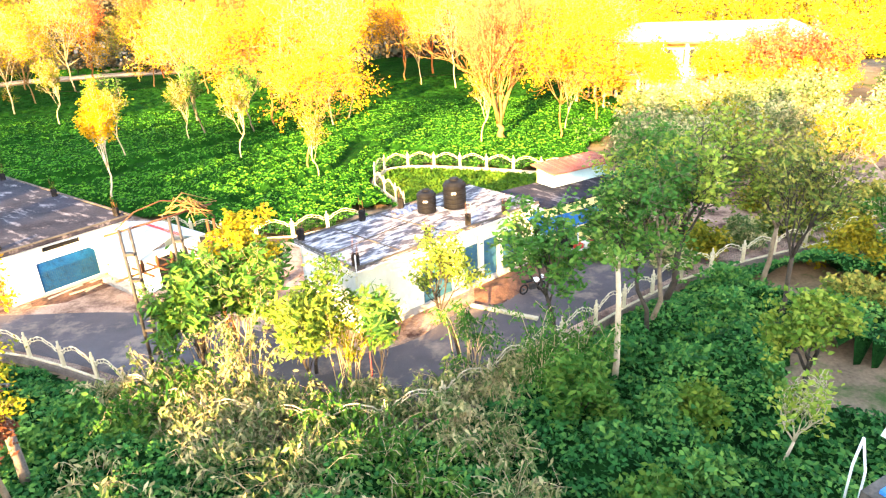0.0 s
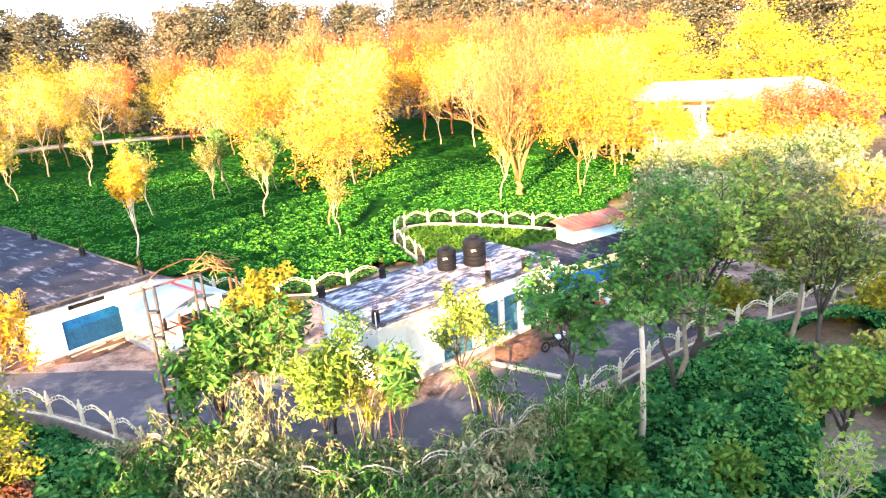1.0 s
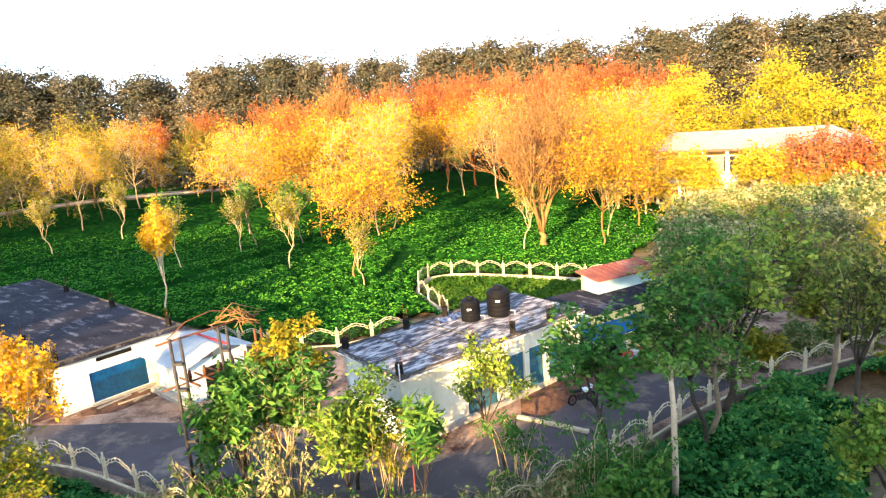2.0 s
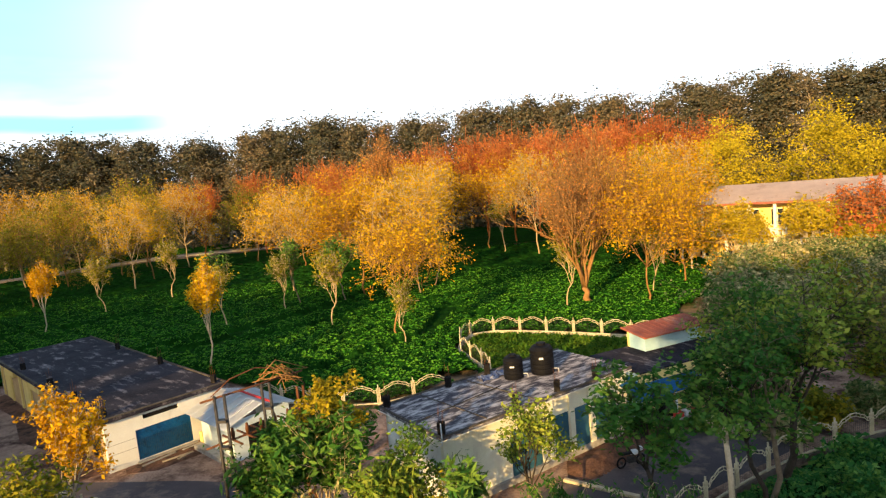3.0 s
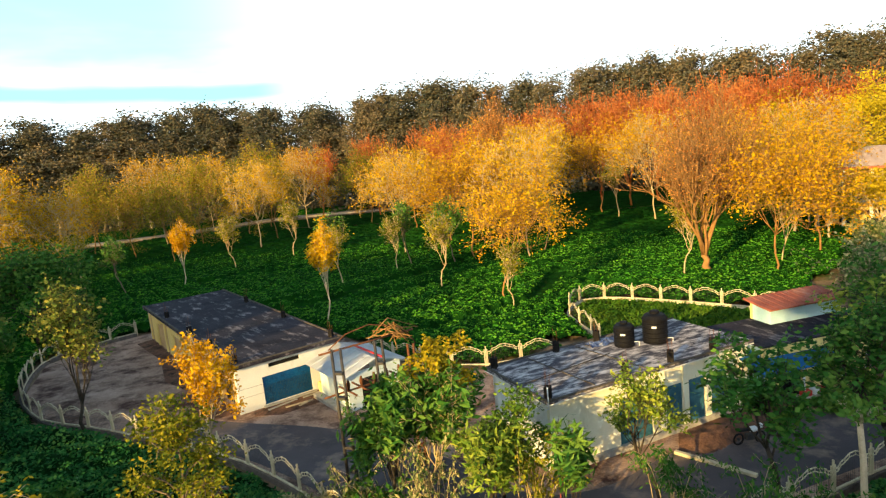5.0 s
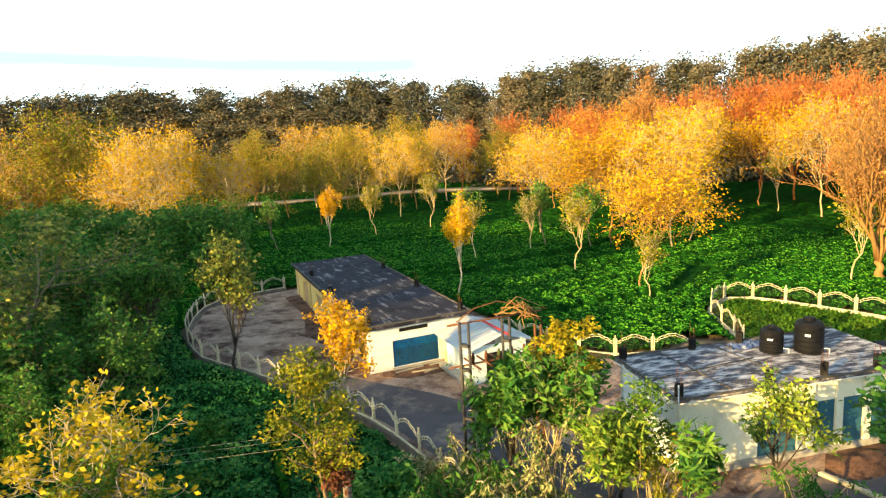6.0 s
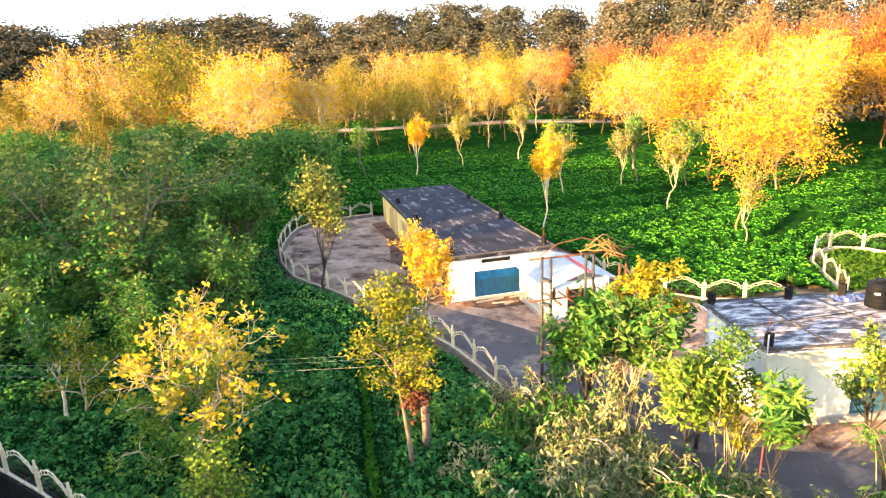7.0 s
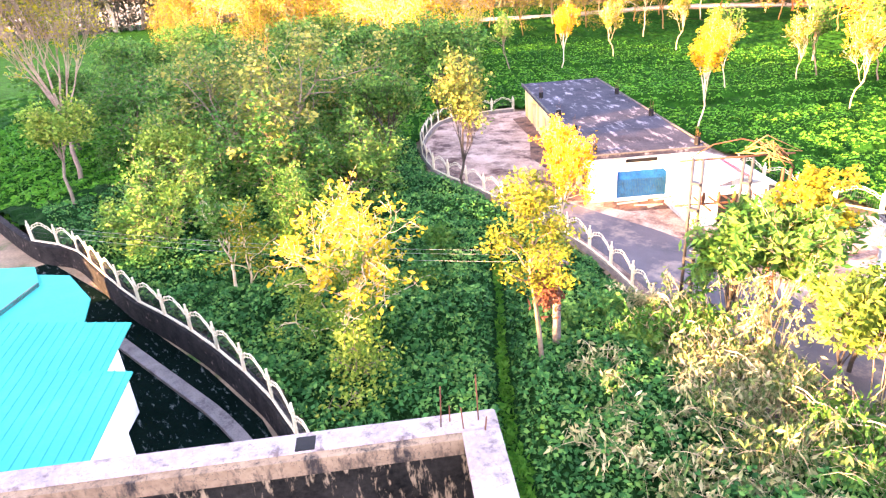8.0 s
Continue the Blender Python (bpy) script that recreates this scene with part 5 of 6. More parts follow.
for x, y, h in ((0.12, 0.10, 0.34), (0.36, 0.12, 0.30), (0.22, 0.16, 0.16), (0.30, 0.08, 0.12), (0.1, 0.2, 0.1)):
    bar("rebar", (x, y, TP - 0.05), (x + random.uniform(-0.02, 0.02), y, TP + h), 0.006, M_RUST, own)
part("plaster_band", box((0.235, 0.178, TP - 0.13, 15.0, 0.24, TP - 0.014)), M_BAND, own, "flaking cream plaster band under the coping")
part("drain_hole", box((1.13, 0.05, TP - 0.02, 1.25, 0.17, TP + 0.003)), M_BLACK, own)

# lower wing with a tarpaulin and pipe rail
wing = thing("lower_wing", "lower grey wing of the block", "building")
part("wall", prism([(5.38, 7.16), (12.0, 11.0), (16.0, 4.5), (9.6, 0.5)], -0.3, 9.2), M_DARK, wing)
sheet_ = part("tarpaulin", prism([(5.6, 7.1), (11.8, 10.6), (13.6, 7.5), (7.6, 3.9)], 9.2, [9.26, 9.27, 9.6, 9.55]), M_TARP)
tagged(sheet_, "bright blue tarpaulin spread over the lower roof", "tarpaulin")
rail = thing("pipe_rail", "white painted bent pipe rail on the roof edge", "railing")
tubes("post", [(((5.22, 7.22, 8.9), (5.24, 7.24, 9.6), (5.32, 7.26, 10.04)), (0.017,) * 3)], M_SHEET, rail, 8)
tubes("post", [(((5.40, 7.18, 8.9), (5.41, 7.2, 9.5), (5.32, 7.26, 10.04)), (0.017,) * 3)], M_SHEET, rail, 8)
tubes("top_rail", [(((5.62, 7.32, 10.0), (5.9, 7.45, 10.5), (7.5, 8.8, 10.9)), (0.035, 0.035, 0.035))], M_SHEET, rail, 8)

def arching(seed, height, spread, stems=26, leaves=26, size=0.2, bark=None, leaf=None, label="", aspect=3.6, name="shrub", group=""):
    """A shrub of thin arching stems with drooping narrow leaves along them."""
    rng = np.random.default_rng(seed)
    paths, cs = [], []
    for k in range(stems):
        w = rng.uniform(0, 2 * math.pi)
        out, h = spread * rng.uniform(0.3, 1.15), height * rng.uniform(0.55, 1.1)
        p0 = np.array([rng.normal() * 0.25, rng.normal() * 0.25, -0.1])
        p1 = p0 + [out * 0.35 * math.cos(w), out * 0.35 * math.sin(w), h * 1.05]
        p2 = p0 + [out * math.cos(w), out * math.sin(w), h * rng.uniform(0.55, 0.95)]
        pts = [(1 - t) ** 2 * p0 + 2 * t * (1 - t) * p1 + t * t * p2 for t in np.linspace(0, 1, 7)]
        paths.append((pts, list(np.linspace(0.028, 0.010, 7))))
        for _ in range(2):
            i = rng.integers(3, 6)
            e = pts[i] + rng.normal(size=3) * spread * 0.25
            paths.append(((pts[i], e), (0.010, 0.005)))
            cs.append(pts[i] + (e - pts[i]) * rng.uniform(0.3, 1.1, (leaves // 3, 1)) + rng.normal(size=(leaves // 3, 3)) * 0.09)
        t = rng.uniform(0.35, 1.05, (leaves, 1))
        c = (1 - t) ** 2 * p0 + 2 * t * (1 - t) * p1 + t * t * p2 + rng.normal(size=(leaves, 3)) * 0.12
        cs.append(c)
    root = thing(name, label, "shrub", group)
    v, f = tube_arrays(paths, 3)
    ob = new("stem_tangle", mesh_of("stem_tangle", v, f, bark or M_BARK_PALE, True))
    ob.parent = root
    cs = np.concatenate(cs)
    cs[:, 2] = np.maximum(cs[:, 2], 0.1)
    n = len(cs)
    d = rng.normal(size=(n, 3))
    d[:, 2] = -np.abs(d[:, 2]) - 0.5
    d /= np.linalg.norm(d, axis=1, keepdims=True)
    e = np.cross(d, rng.normal(size=(n, 3)))
    e /= np.linalg.norm(e, axis=1, keepdims=True)
    sz = size * rng.uniform(0.6, 1.3, (n, 1))
    a, b = d * sz, e * sz / aspect
    ob = new("foliage", quads_mesh("foliage", np.stack([cs, cs + a * 0.45 + b, cs + a, cs + a * 0.45 - b], 1), leaf or M_DRY))
    ob.parent = root
    return root


# ---- trees near the road ----
put(branching(21, 10.6, 4.3, 0.42, 6, (5, 5, 4), 0.17, 7, 0.17, 0.18, (0.4, 0.6), 0.8, 0.1, M_BARK_DARK, M_LIME, "broad light green tree shading the lane", flat=0.6, squash=0.5, dome=0.09), 9.9, 28.7)
put(branching(22, 9.2, 3.3, 0.45, 5, (5, 4, 4), 0.12, 8, 0.16, 0.18, (0.2, 0.7), 0.75, 0.15, M_BARK, M_GREEN, "green leafy tree with a sunlit trunk behind the fence", flat=0.6, squash=0.5, dome=0.06), 8.6, 27.0)
put(branching(35, 8.4, 2.9, 0.45, 5, (4, 4, 4), 0.11, 8, 0.17, 0.18, (-0.5, 0.6), 0.75, 0.15, M_BARK_DARK, M_GREEN, "dark green leafy tree beside the lane fence", flat=0.6, squash=0.5, dome=0.06), 8.0, 26.3)
put(branching(23, 9.4, 3.0, 0.40, 5, (4, 4, 4), 0.12, 6, 0.15, 0.24, (0.3, 0.2), 0.6, 0.3, M_BARK_DARK, M_DUSTY, "thin olive-leaved tree with a dark forked trunk"), 14.7, 27.6)
put(branching(36, 8.9, 2.9, 0.42, 5, (4, 4, 4), 0.13, 7, 0.15, 0.24, (0.4, 0.2), 0.6, 0.3, M_BARK, M_DUSTY, "dusty green tree by the lane fence"), 15.7, 31.6)
put(branching(24, 8.4, 2.4, 0.50, 5, (4, 4, 4), 0.10, 8, 0.17, 0.18, (-0.5, 0.5), 0.8, 0.1, M_BARK_DARK, M_GREEN, "dark green tree with drooping sprays before the fence", flat=0.6, squash=0.6, dome=0.12), 3.5, 23.3)
put(branching(25, 6.4, 2.0, 0.36, 5, (4, 4, 3), 0.085, 8, 0.13, 0.16, (-0.9, 0.2), 0.7, 0.2, M_BARK_DARK, M_LIME, "sparse young tree with thin dark branches"), -0.7, 25.3)
put(branching(26, 6.9, 2.6, 0.28, 7, (5, 4, 4), 0.07, 6, 0.17, 0.20, (0.7, 0.5), 0.6, 0.25, M_STEM, M_GREEN, "bushy green tree with fanned pale stems by the road fence", aspect=2.6), -11.0, 24.2)
put(branching(27, 6.2, 1.7, 0.34, 5, (5, 4, 4), 0.07, 9, 0.15, 0.18, (0.1, 0.4), 0.6, 0.2, M_BARK_DARK, M_GREEN, "long-leaved green tree in front of the road", aspect=3.2), -11.9, 22.8)
put(branching(28, 7.8, 1.3, 0.80, 5, (4, 4, 3), 0.04, 9, 0.14, 0.12, (0.9, 0.5), 0.9, 0.1, M_BARK, M_YELLOW, "bright yellow leafy top above green leaves", squash=0.5), -10.8, 24.5)
put(branching(29, 5.8, 2.2, 0.38, 5, (4, 4, 3), 0.08, 9, 0.13, 0.18, (0.6, 0.3), 0.75, 0.1, M_BARK_DARK, M_LIME, "young yellow-green tree with a crooked dark stem"), -7.4, 24.6)
put(branching(37, 5.0, 1.6, 0.30, 5, (4, 4, 3), 0.06, 8, 0.13, 0.18, (-0.5, 0.1), 0.7, 0.1, M_BARK_DARK, M_LIME, "thin crooked olive tree by the road fence", aspect=3.0), -6.6, 22.4)
put(branching(30, 5.4, 1.1, 0.30, 4, (4, 3, 3), 0.035, 5, 0.15, 0.12, (0.1, 0.1), 0.5, 0.3, M_BARK_DARK, M_GREEN, "slender long-leaved shrub by the fence", aspect=4.0), -4.0, 21.6)
put(branching(31, 6.4, 0.8, 0.88, 3, (3, 3), 0.12, 10, 0.16, 0.2, (-0.1, 0.1), 0.8, 0.0, M_BARK_PALE, M_GREEN, "pale broken trunk with a few leafy shoots"), 5.8, 22.85)
put(branching(32, 5.7, 1.7, 0.42, 4, (4, 4, 3), 0.12, 13, 0.16, 0.20, (0.3, 0.3), 0.6, 0.2, M_BARK_DARK, M_LIME, "forked lime-green tree on a bare patch"), 11.9, 20.0)
put(branching(33, 4.6, 1.3, 0.35, 4, (4, 3, 3), 0.06, 3, 0.15, 0.2, (0.3, 0.2), 0.6, 0.3, M_BARK_PALE, M_LIME, "half-dry small tree with a pale trunk"), 10.2, 17.2)
put(branching(34, 3.5, 1.25, 0.12, 6, (5, 4, 3), 0.05, 14, 0.15, 0.16, (0.1, 0.0), 0.5, 0.1, M_BARK_DARK, M_GREEN, "drooping green sapling among the undergrowth", aspect=2.4, dome=0.3), 3.7, 20.1)
red_post = tubes("marker_post", [(((-4.44, 22.56, -0.3), (-4.42, 22.56, 2.4)), (0.035, 0.03))], M_RED_RUST, None, 6)
tagged(red_post, "thin red-brown painted steel post by the road", "post")
for k, (x, y, h, s) in enumerate(((-14.0, 20.4, 3.0, 1.8), (-11.4, 18.6, 2.6, 2.0), (-9.0, 17.6, 2.6, 2.0), (-6.4, 17.2, 2.5, 2.0), (-3.4, 17.6, 2.7, 2.0), (-1.0, 19.0, 2.8, 1.9), (-9.8, 15.6, 2.2, 2.0), (-5.0, 15.2, 2.1, 2.0), (-1.6, 16.2, 2.3, 1.9), (-12.8, 16.4, 2.2, 1.7), (-7.4, 13.6, 2.0, 1.8), (0.8, 21.4, 2.4, 1.6), (-4.6, 18.9, 2.2, 1.6), (-8.4, 19.0, 2.2, 1.6), (-10.6, 13.8, 1.9, 1.7), (-4.6, 13.2, 1.8, 1.7), (-2.4, 14.4, 2.0, 1.7), (-6.6, 15.6, 2.1, 1.8), (1.2, 15.6, 2.2, 1.6), (0.6, 18.4, 2.2, 1.6), (-11.8, 21.6, 3.6, 1.7), (-13.6, 22.4, 3.2, 1.7), (-10.2, 20.4, 3.0, 1.7), (-7.8, 20.2, 2.9, 1.7), (-5.6, 20.2, 2.8, 1.7), (-3.0, 20.6, 2.6, 1.6), (-1.2, 21.6, 2.5, 1.5), (1.6, 23.0, 2.3, 1.4), (2.8, 24.2, 2.0, 1.3), (-15.4, 22.0, 2.4, 1.4), (-9.0, 21.6, 2.6, 1.4), (-4.2, 22.0, 2.0, 1.2))):
    put(arching(50 + k, h * (0.74 if y > 18.4 else 0.95), s, 26, 24, 0.32, M_STEM, M_DRY if k % 4 else M_GREEN, "half-dry shrub with arching pale stems and drooping leaves", aspect=6.0, group="dry shrubs by the fence"), x, y)
for k, (x, y, h, s, mt) in enumerate(((6.8, 20.0, 1.5, 1.3, M_JUNGLE), (9.0, 23.2, 1.5, 1.4, M_JUNGLE), (5.4, 15.4, 1.7, 1.3, M_GREEN), (13.6, 31.2, 1.6, 1.4, M_JUNGLE), (19.0, 28.5, 2.2, 1.7, M_DUSTY), (14.2, 37.4, 1.7, 1.4, M_OLIVE), (17.4, 38.8, 1.6, 1.4, M_DRY), (20.6, 40.2, 1.9, 1.6, M_DUSTY), (24.0, 41.6, 1.8, 1.6, M_OLIVE), (28.0, 43.2, 2.2, 1.8, M_DUSTY), (12.0, 35.6, 1.2, 1.0, M_DRY), (21.5, 45.0, 2.2, 1.8, M_OLIVE), (26.0, 47.4, 2.4, 1.9, M_DUSTY), (-17.6, 18.4, 1.7, 1.3, M_JUNGLE), (22.0, 34.0, 3.0, 2.0, M_OLIVE), (8.3, 20.0, 1.8, 1.1, M_LIME), (10.6, 25.2, 1.4, 1.2, M_GREEN), (4.6, 18.0, 1.5, 1.1, M_JUNGLE), (12.6, 28.4, 1.5, 1.3, M_JUNGLE), (-16.2, 20.2, 1.6, 1.2, M_JUNGLE), (-13.4, 18.8, 1.5, 1.2, M_GREEN), (-24.8, 16.2, 1.8, 1.4, M_JUNGLE), (-27.6, 19.4, 1.7, 1.3, M_GREEN), (6.0, 24.4, 1.4, 1.1, M_JUNGLE), (-32.0, 16.6, 1.9, 1.5, M_JUNGLE), (-36.0, 12.0, 2.0, 1.6, M_GREEN), (11.8, 23.4, 1.3, 1.2, M_JUNGLE), (7.2, 16.6, 1.5, 1.2, M_JUNGLE))):
    put(tree(70 + k, h, s, 0.05, 13, 8, 30, 0.19, 0.24, 0.05, (0, 0), M_BARK_DARK, mt, "dense leafy green bush among the undergrowth", "bush", category="bush", group="leafy bushes"), x, y)
for k in range(9):
    p = M3 @ Vector((2.6 + 0.85 * k, -1.75 - 0.1 * (k % 2), 0))
    put(tree(170 + k, 1.0, 0.75, 0.05, 10, 6, 22, 0.16, 0.2, 0.03, (0, 0), M_BARK_DARK, M_GREEN, "low dark green hedge bush by the lane", "bush", category="bush", group="hedge bushes"), p.x, p.y)

for k, (x, y, h, s, mt) in enumerate(((-12.4, 25.0, 6.6, 2.4, M_GREEN), (-9.6, 22.6, 5.2, 2.0, M_DRY), (-5.6, 23.4, 4.6, 1.7, M_OLIVE), (-0.2, 23.4, 4.4, 1.6, M_GREEN), (2.6, 22.0, 4.2, 1.5, M_GREEN), (4.6, 22.2, 4.4, 1.3, M_GREEN))):
    put(arching(130 + k, h, s, 16, 50, 0.20, M_STEM, mt, "tall shrub with fanned pale stems and narrow leaves", aspect=5.0, group="tall fanned shrubs"), x, y)
# dry and olive leaves here also make up for sunlight that falls short
for k, (x, y, h, s, mt) in enumerate(((25.7, 43.2, 7.6, 3.0, M_YELLOW), (14.6, 45.4, 8.6, 4.2, M_DRY), (20.0, 50.0, 7.5, 3.6, M_OLIVE), (24.6, 49.6, 8.0, 3.2, M_DRY), (30.5, 45.6, 6.6, 3.2, M_OLIVE), (30.0, 36.5, 5.6, 2.8, M_OLIVE), (24.5, 33.5, 5.0, 2.2, M_GREEN), (12.8, 41.4, 8.0, 3.0, M_GREEN))):
    put(branching(140 + k, h, s, 0.3, 5, (5, 4, 4), 0.10, 5 if k != 7 else 10, 0.18, 0.26, (0.3 * (k % 3 - 1), 0.2), 0.65, 0.25, M_BARK if k % 2 else M_BARK_PALE, mt, "thin leafy tree beyond the lane fence, leaf colour chosen to look sunlit", group="trees beyond the lane"), x, y)

# ---- trees left of the compound ----
put(tree(41, 8.8, 1.7, 0.54, 16, 8, 44, 0.10, 0.22, 0.13, (-0.5, 0.0), M_BARK, M_OLIVE, "narrow olive-leaved tree by the utility pole"), -15.1, 15.2)
rngc = np.random.default_rng(9)
creeper = thing("dead_creeper", "clump of red-brown dead creeper round the tree trunk", "creeper", m=pose(-15.05, 15.25, 0))
cc = rngc.normal(size=(600, 3)) * [0.24, 0.24, 0.42] + [0.15, 0.1, 4.5]
q = new("leaf_clump", quads_mesh("leaf_clump", leaf_quads(rngc, cc, 0.13, 2.4, 0.0), M_DEADLEAF))
q.parent = creeper
q["kind"] = "stuff"
# one tree in two leaf colours: yellow for its lit top, lime below
put(branching(42, 7.9, 3.3, 0.46, 6, (5, 4, 4), 0.10, 5, 0.16, 0.16, (0.4, 0.9), 0.95, 0.08, M_BARK_PALE, M_YELLOW, "spreading golden tree, its sunlit upper crown coloured yellow", squash=0.45, flat=0.5, dome=0.05), -22.4, 10.2)
put(tree(66, 6.2, 2.8, 0.30, 13, 8, 50, 0.11, 0.25, 0.06, (0.4, 0.6), M_BARK_PALE, M_LIME, "lower boughs of the golden tree, coloured lime-green where shaded"), -22.0, 10.0)
put(tree(43, 3.6, 1.7, 0.1, 12, 7, 24, 0.13, 0.32, 0.07, (0, 0.3), M_BARK, M_LIME, "bushy yellow-green sapling beside the path"), -18.7, 8.6)
put(branching(44, 12.8, 10.5, 0.13, 6, (5, 5, 5), 0.24, 14, 0.24, 0.36, (-1.2, 0.4), 1.1, 0.05, M_BARK, M_DUSTY, "wide spreading tree with a forked pale trunk", flat=0.6, squash=0.6, dome=0.07), -48.0, 19.5)
put(branching(45, 21.0, 6.0, 0.30, 7, (6, 5, 5), 0.19, 6, 0.17, 0.25, (-1.0, 0.4), 0.55, 0.3, M_BARK_PINK, M_OLIVE, "tall nearly leafless tree with a brown trunk", thin=0.020), -63.9, 6.0)
put(branching(46, 5.8, 1.5, 0.4, 4, (4, 4, 3), 0.09, 8, 0.17, 0.25, (-0.9, 0.2), 0.6, 0.3, M_BARK_PALE, M_GREEN, "small pale-trunked tree among the tea"), -30.9, 8.5)
put(branching(47, 6.8, 2.9, 0.45, 5, (5, 4, 4), 0.14, 11, 0.20, 0.28, (-0.5, 0.2), 0.8, 0.1, M_BARK, M_LIME, "yellow-green spreading tree among the tea"), -48.6, 11.2)
put(branching(48, 10.4, 2.2, 0.28, 6, (5, 4, 4), 0.11, 6, 0.18, 0.22, (0.3, 0.2), 0.5, 0.35, M_BARK_DARK, M_DUSTY, "upright dusty tree at the yard fence"), -35.4, 27.4)
put(branching(49, 7.2, 1.7, 0.24, 6, (5, 4, 4), 0.09, 8, 0.15, 0.16, (0.8, 0.6), 0.5, 0.35, M_BARK_PALE, M_SUN_ORANGE, "small tree with leaves coloured sunlit orange by the wall"), -25.4, 26.0)
put(branching(61, 9.0, 3.0, 0.36, 6, (5, 4, 4), 0.13, 9, 0.20, 0.26, (0.3, 0.2), 0.6, 0.25, M_BARK_DARK, M_GREEN, "thin green tree beside the yard fence"), -43.4, 26.0)
put(branching(62, 8.6, 2.6, 0.5, 5, (5, 4, 4), 0.13, 12, 0.20, 0.28, (-2.2, 0.4), 0.7, 0.15, M_BARK, M_LIME, "yellow-green tree with a leaning pale trunk"), -53.8, 4.2)
put(tree(63, 4.5, 1.7, 0.15, 10, 7, 24, 0.14, 0.34, 0.07, (0, 0.3), M_BARK, M_GREEN, "leafy sapling among the tea"), -28.5, 13.0)
put(tree(64, 5.8, 1.5, 0.3, 9, 6, 24, 0.12, 0.32, 0.08, (0.3, 0.3), M_STEM, M_OLIVE, "thin sapling with a pale stem"), -30.6, 9.0)
deep = branching(65, 10.5, 6.2, 0.22, 6, (5, 5, 5), 0.2, 9, 0.27, 0.34, (0.3, 0.2), 0.8, 0.15, M_BARK_DARK, M_GREEN, "broad dark green tree over the tea", flat=0.6, squash=0.5, dome=0.05, group="dusky trees over the tea")
put(deep, -63.0, 46.0)
for x, y, tn, q in ((-72, 42, 40, 0.95), (-66, 33, 300, 0.8), (-84, 38, 100, 1.0), (-92, 46, 160, 1.0), (-80, 26, 220, 0.9), (-70, 20, 10, 0.85), (-92, 18, 77, 1.0), (-76, 8, 130, 0.9), (-58, 26, 250, 0.7), (-104, 30, 340, 1.0)):
    again(deep, x, y, 0, tn, q)
dusk = branching(67, 8.6, 4.6, 0.16, 6, (5, 5, 4), 0.13, 12, 0.21, 0.30, (0.4, 0.3), 0.9, 0.08, M_BARK, M_GREEN, "dusky green tree with crooked limbs over the tea", flat=0.6, squash=0.6, dome=0.08, group="dusky trees over the tea")
put(dusk, -42.0, 15.5)
for x, y, tn, q in ((-55.5, 13.5, 70, 1.05), (-39.0, 20.5, 140, 0.8), (-40.5, 8.0, 220, 0.8), (-52.5, 27.5, 290, 1.15), (-60.0, 19.5, 20, 1.2), (-46.5, 24.5, 180, 0.9), (-35.5, 15.0, 320, 0.62), (-68.0, 12.0, 100, 1.2)):
    again(dusk, x, y, 0, tn, q)

# ---- trees in the tea field ----
golden = branching(81, 10.2, 1.45, 0.32, 7, (5, 4, 4), 0.08, 10, 0.18, 0.20, (0.2, 0.1), 0.45, 0.3, M_BARK_PALE, M_SUN_ORANGE, "slim tree with a white stem in the tea, leaves coloured sun-golden", group="shade trees in the tea", dome=0.2)
put(golden, -32.1, 53.0)
again(golden, -65.9, 71.3, 0, 70, 0.95)
pale = branching(82, 9.0, 2.1, 0.36, 5, (4, 4, 3), 0.075, 5, 0.20, 0.28, (0.8, 0.4), 0.5, 0.3, M_STEM, M_OLIVE, "thin pale-stemmed shade tree in the tea", group="shade trees in the tea", thin=0.02)
pale2 = branching(83, 8.4, 2.4, 0.36, 5, (4, 4, 4), 0.08, 5, 0.22, 0.30, (-0.9, 0.3), 0.6, 0.3, M_BARK, M_GREEN, "thin green shade tree in the tea", group="shade trees in the tea", thin=0.02)
wide = branching(84, 16.0, 7.4, 0.30, 7, (6, 5, 4), 0.10, 8, 0.18, 0.44, (0.5, 0.3), 1.0, 0.10, M_BARK_WARM, M_SUN_ORANGE, "spreading shade tree in the tea, leaves coloured sunlit orange", group="shade trees in the tea", thin=0.020, squash=0.7, dome=0.05)
wide3 = branching(88, 15.5, 6.4, 0.34, 6, (6, 5, 4), 0.095, 8, 0.18, 0.44, (-0.9, 0.5), 0.95, 0.12, M_STEM, M_SUN_ORANGE, "airy shade tree with a leaning pale stem, leaves coloured sunlit orange", group="shade trees in the tea", thin=0.020, squash=0.7, dome=0.05)
# olive leaves in place of sun-orange give the left trees their shaded tone
wide2 = branching(85, 17.0, 7.0, 0.26, 7, (6, 5, 4), 0.11, 9, 0.19, 0.44, (-0.6, 0.3), 1.0, 0.10, M_BARK_WARM, M_OLIVE, "spreading olive and gold shade tree in the tea", group="shade trees in the tea", thin=0.020, squash=0.7, dome=0.05)
russet = branching(86, 22.5, 6.6, 0.22, 8, (6, 5, 4), 0.18, 3, 0.26, 0.5, (0.3, 0.3), 0.5, 0.35, M_RUSSET, M_RUSSET, "leafless russet-twigged tree at the far edge of the tea", group="russet trees", thin=0.04)
bigbare = branching(87, 19.6, 7.2, 0.12, 9, (7, 6, 5), 0.36, 2, 0.13, 0.20, (-0.4, 0.2), 0.5, 0.42, M_BARK_WARM, M_SALMON, "great pale-limbed tree with fine orange twigs", thin=0.022)
put(bigbare, 3.7, 70.4)
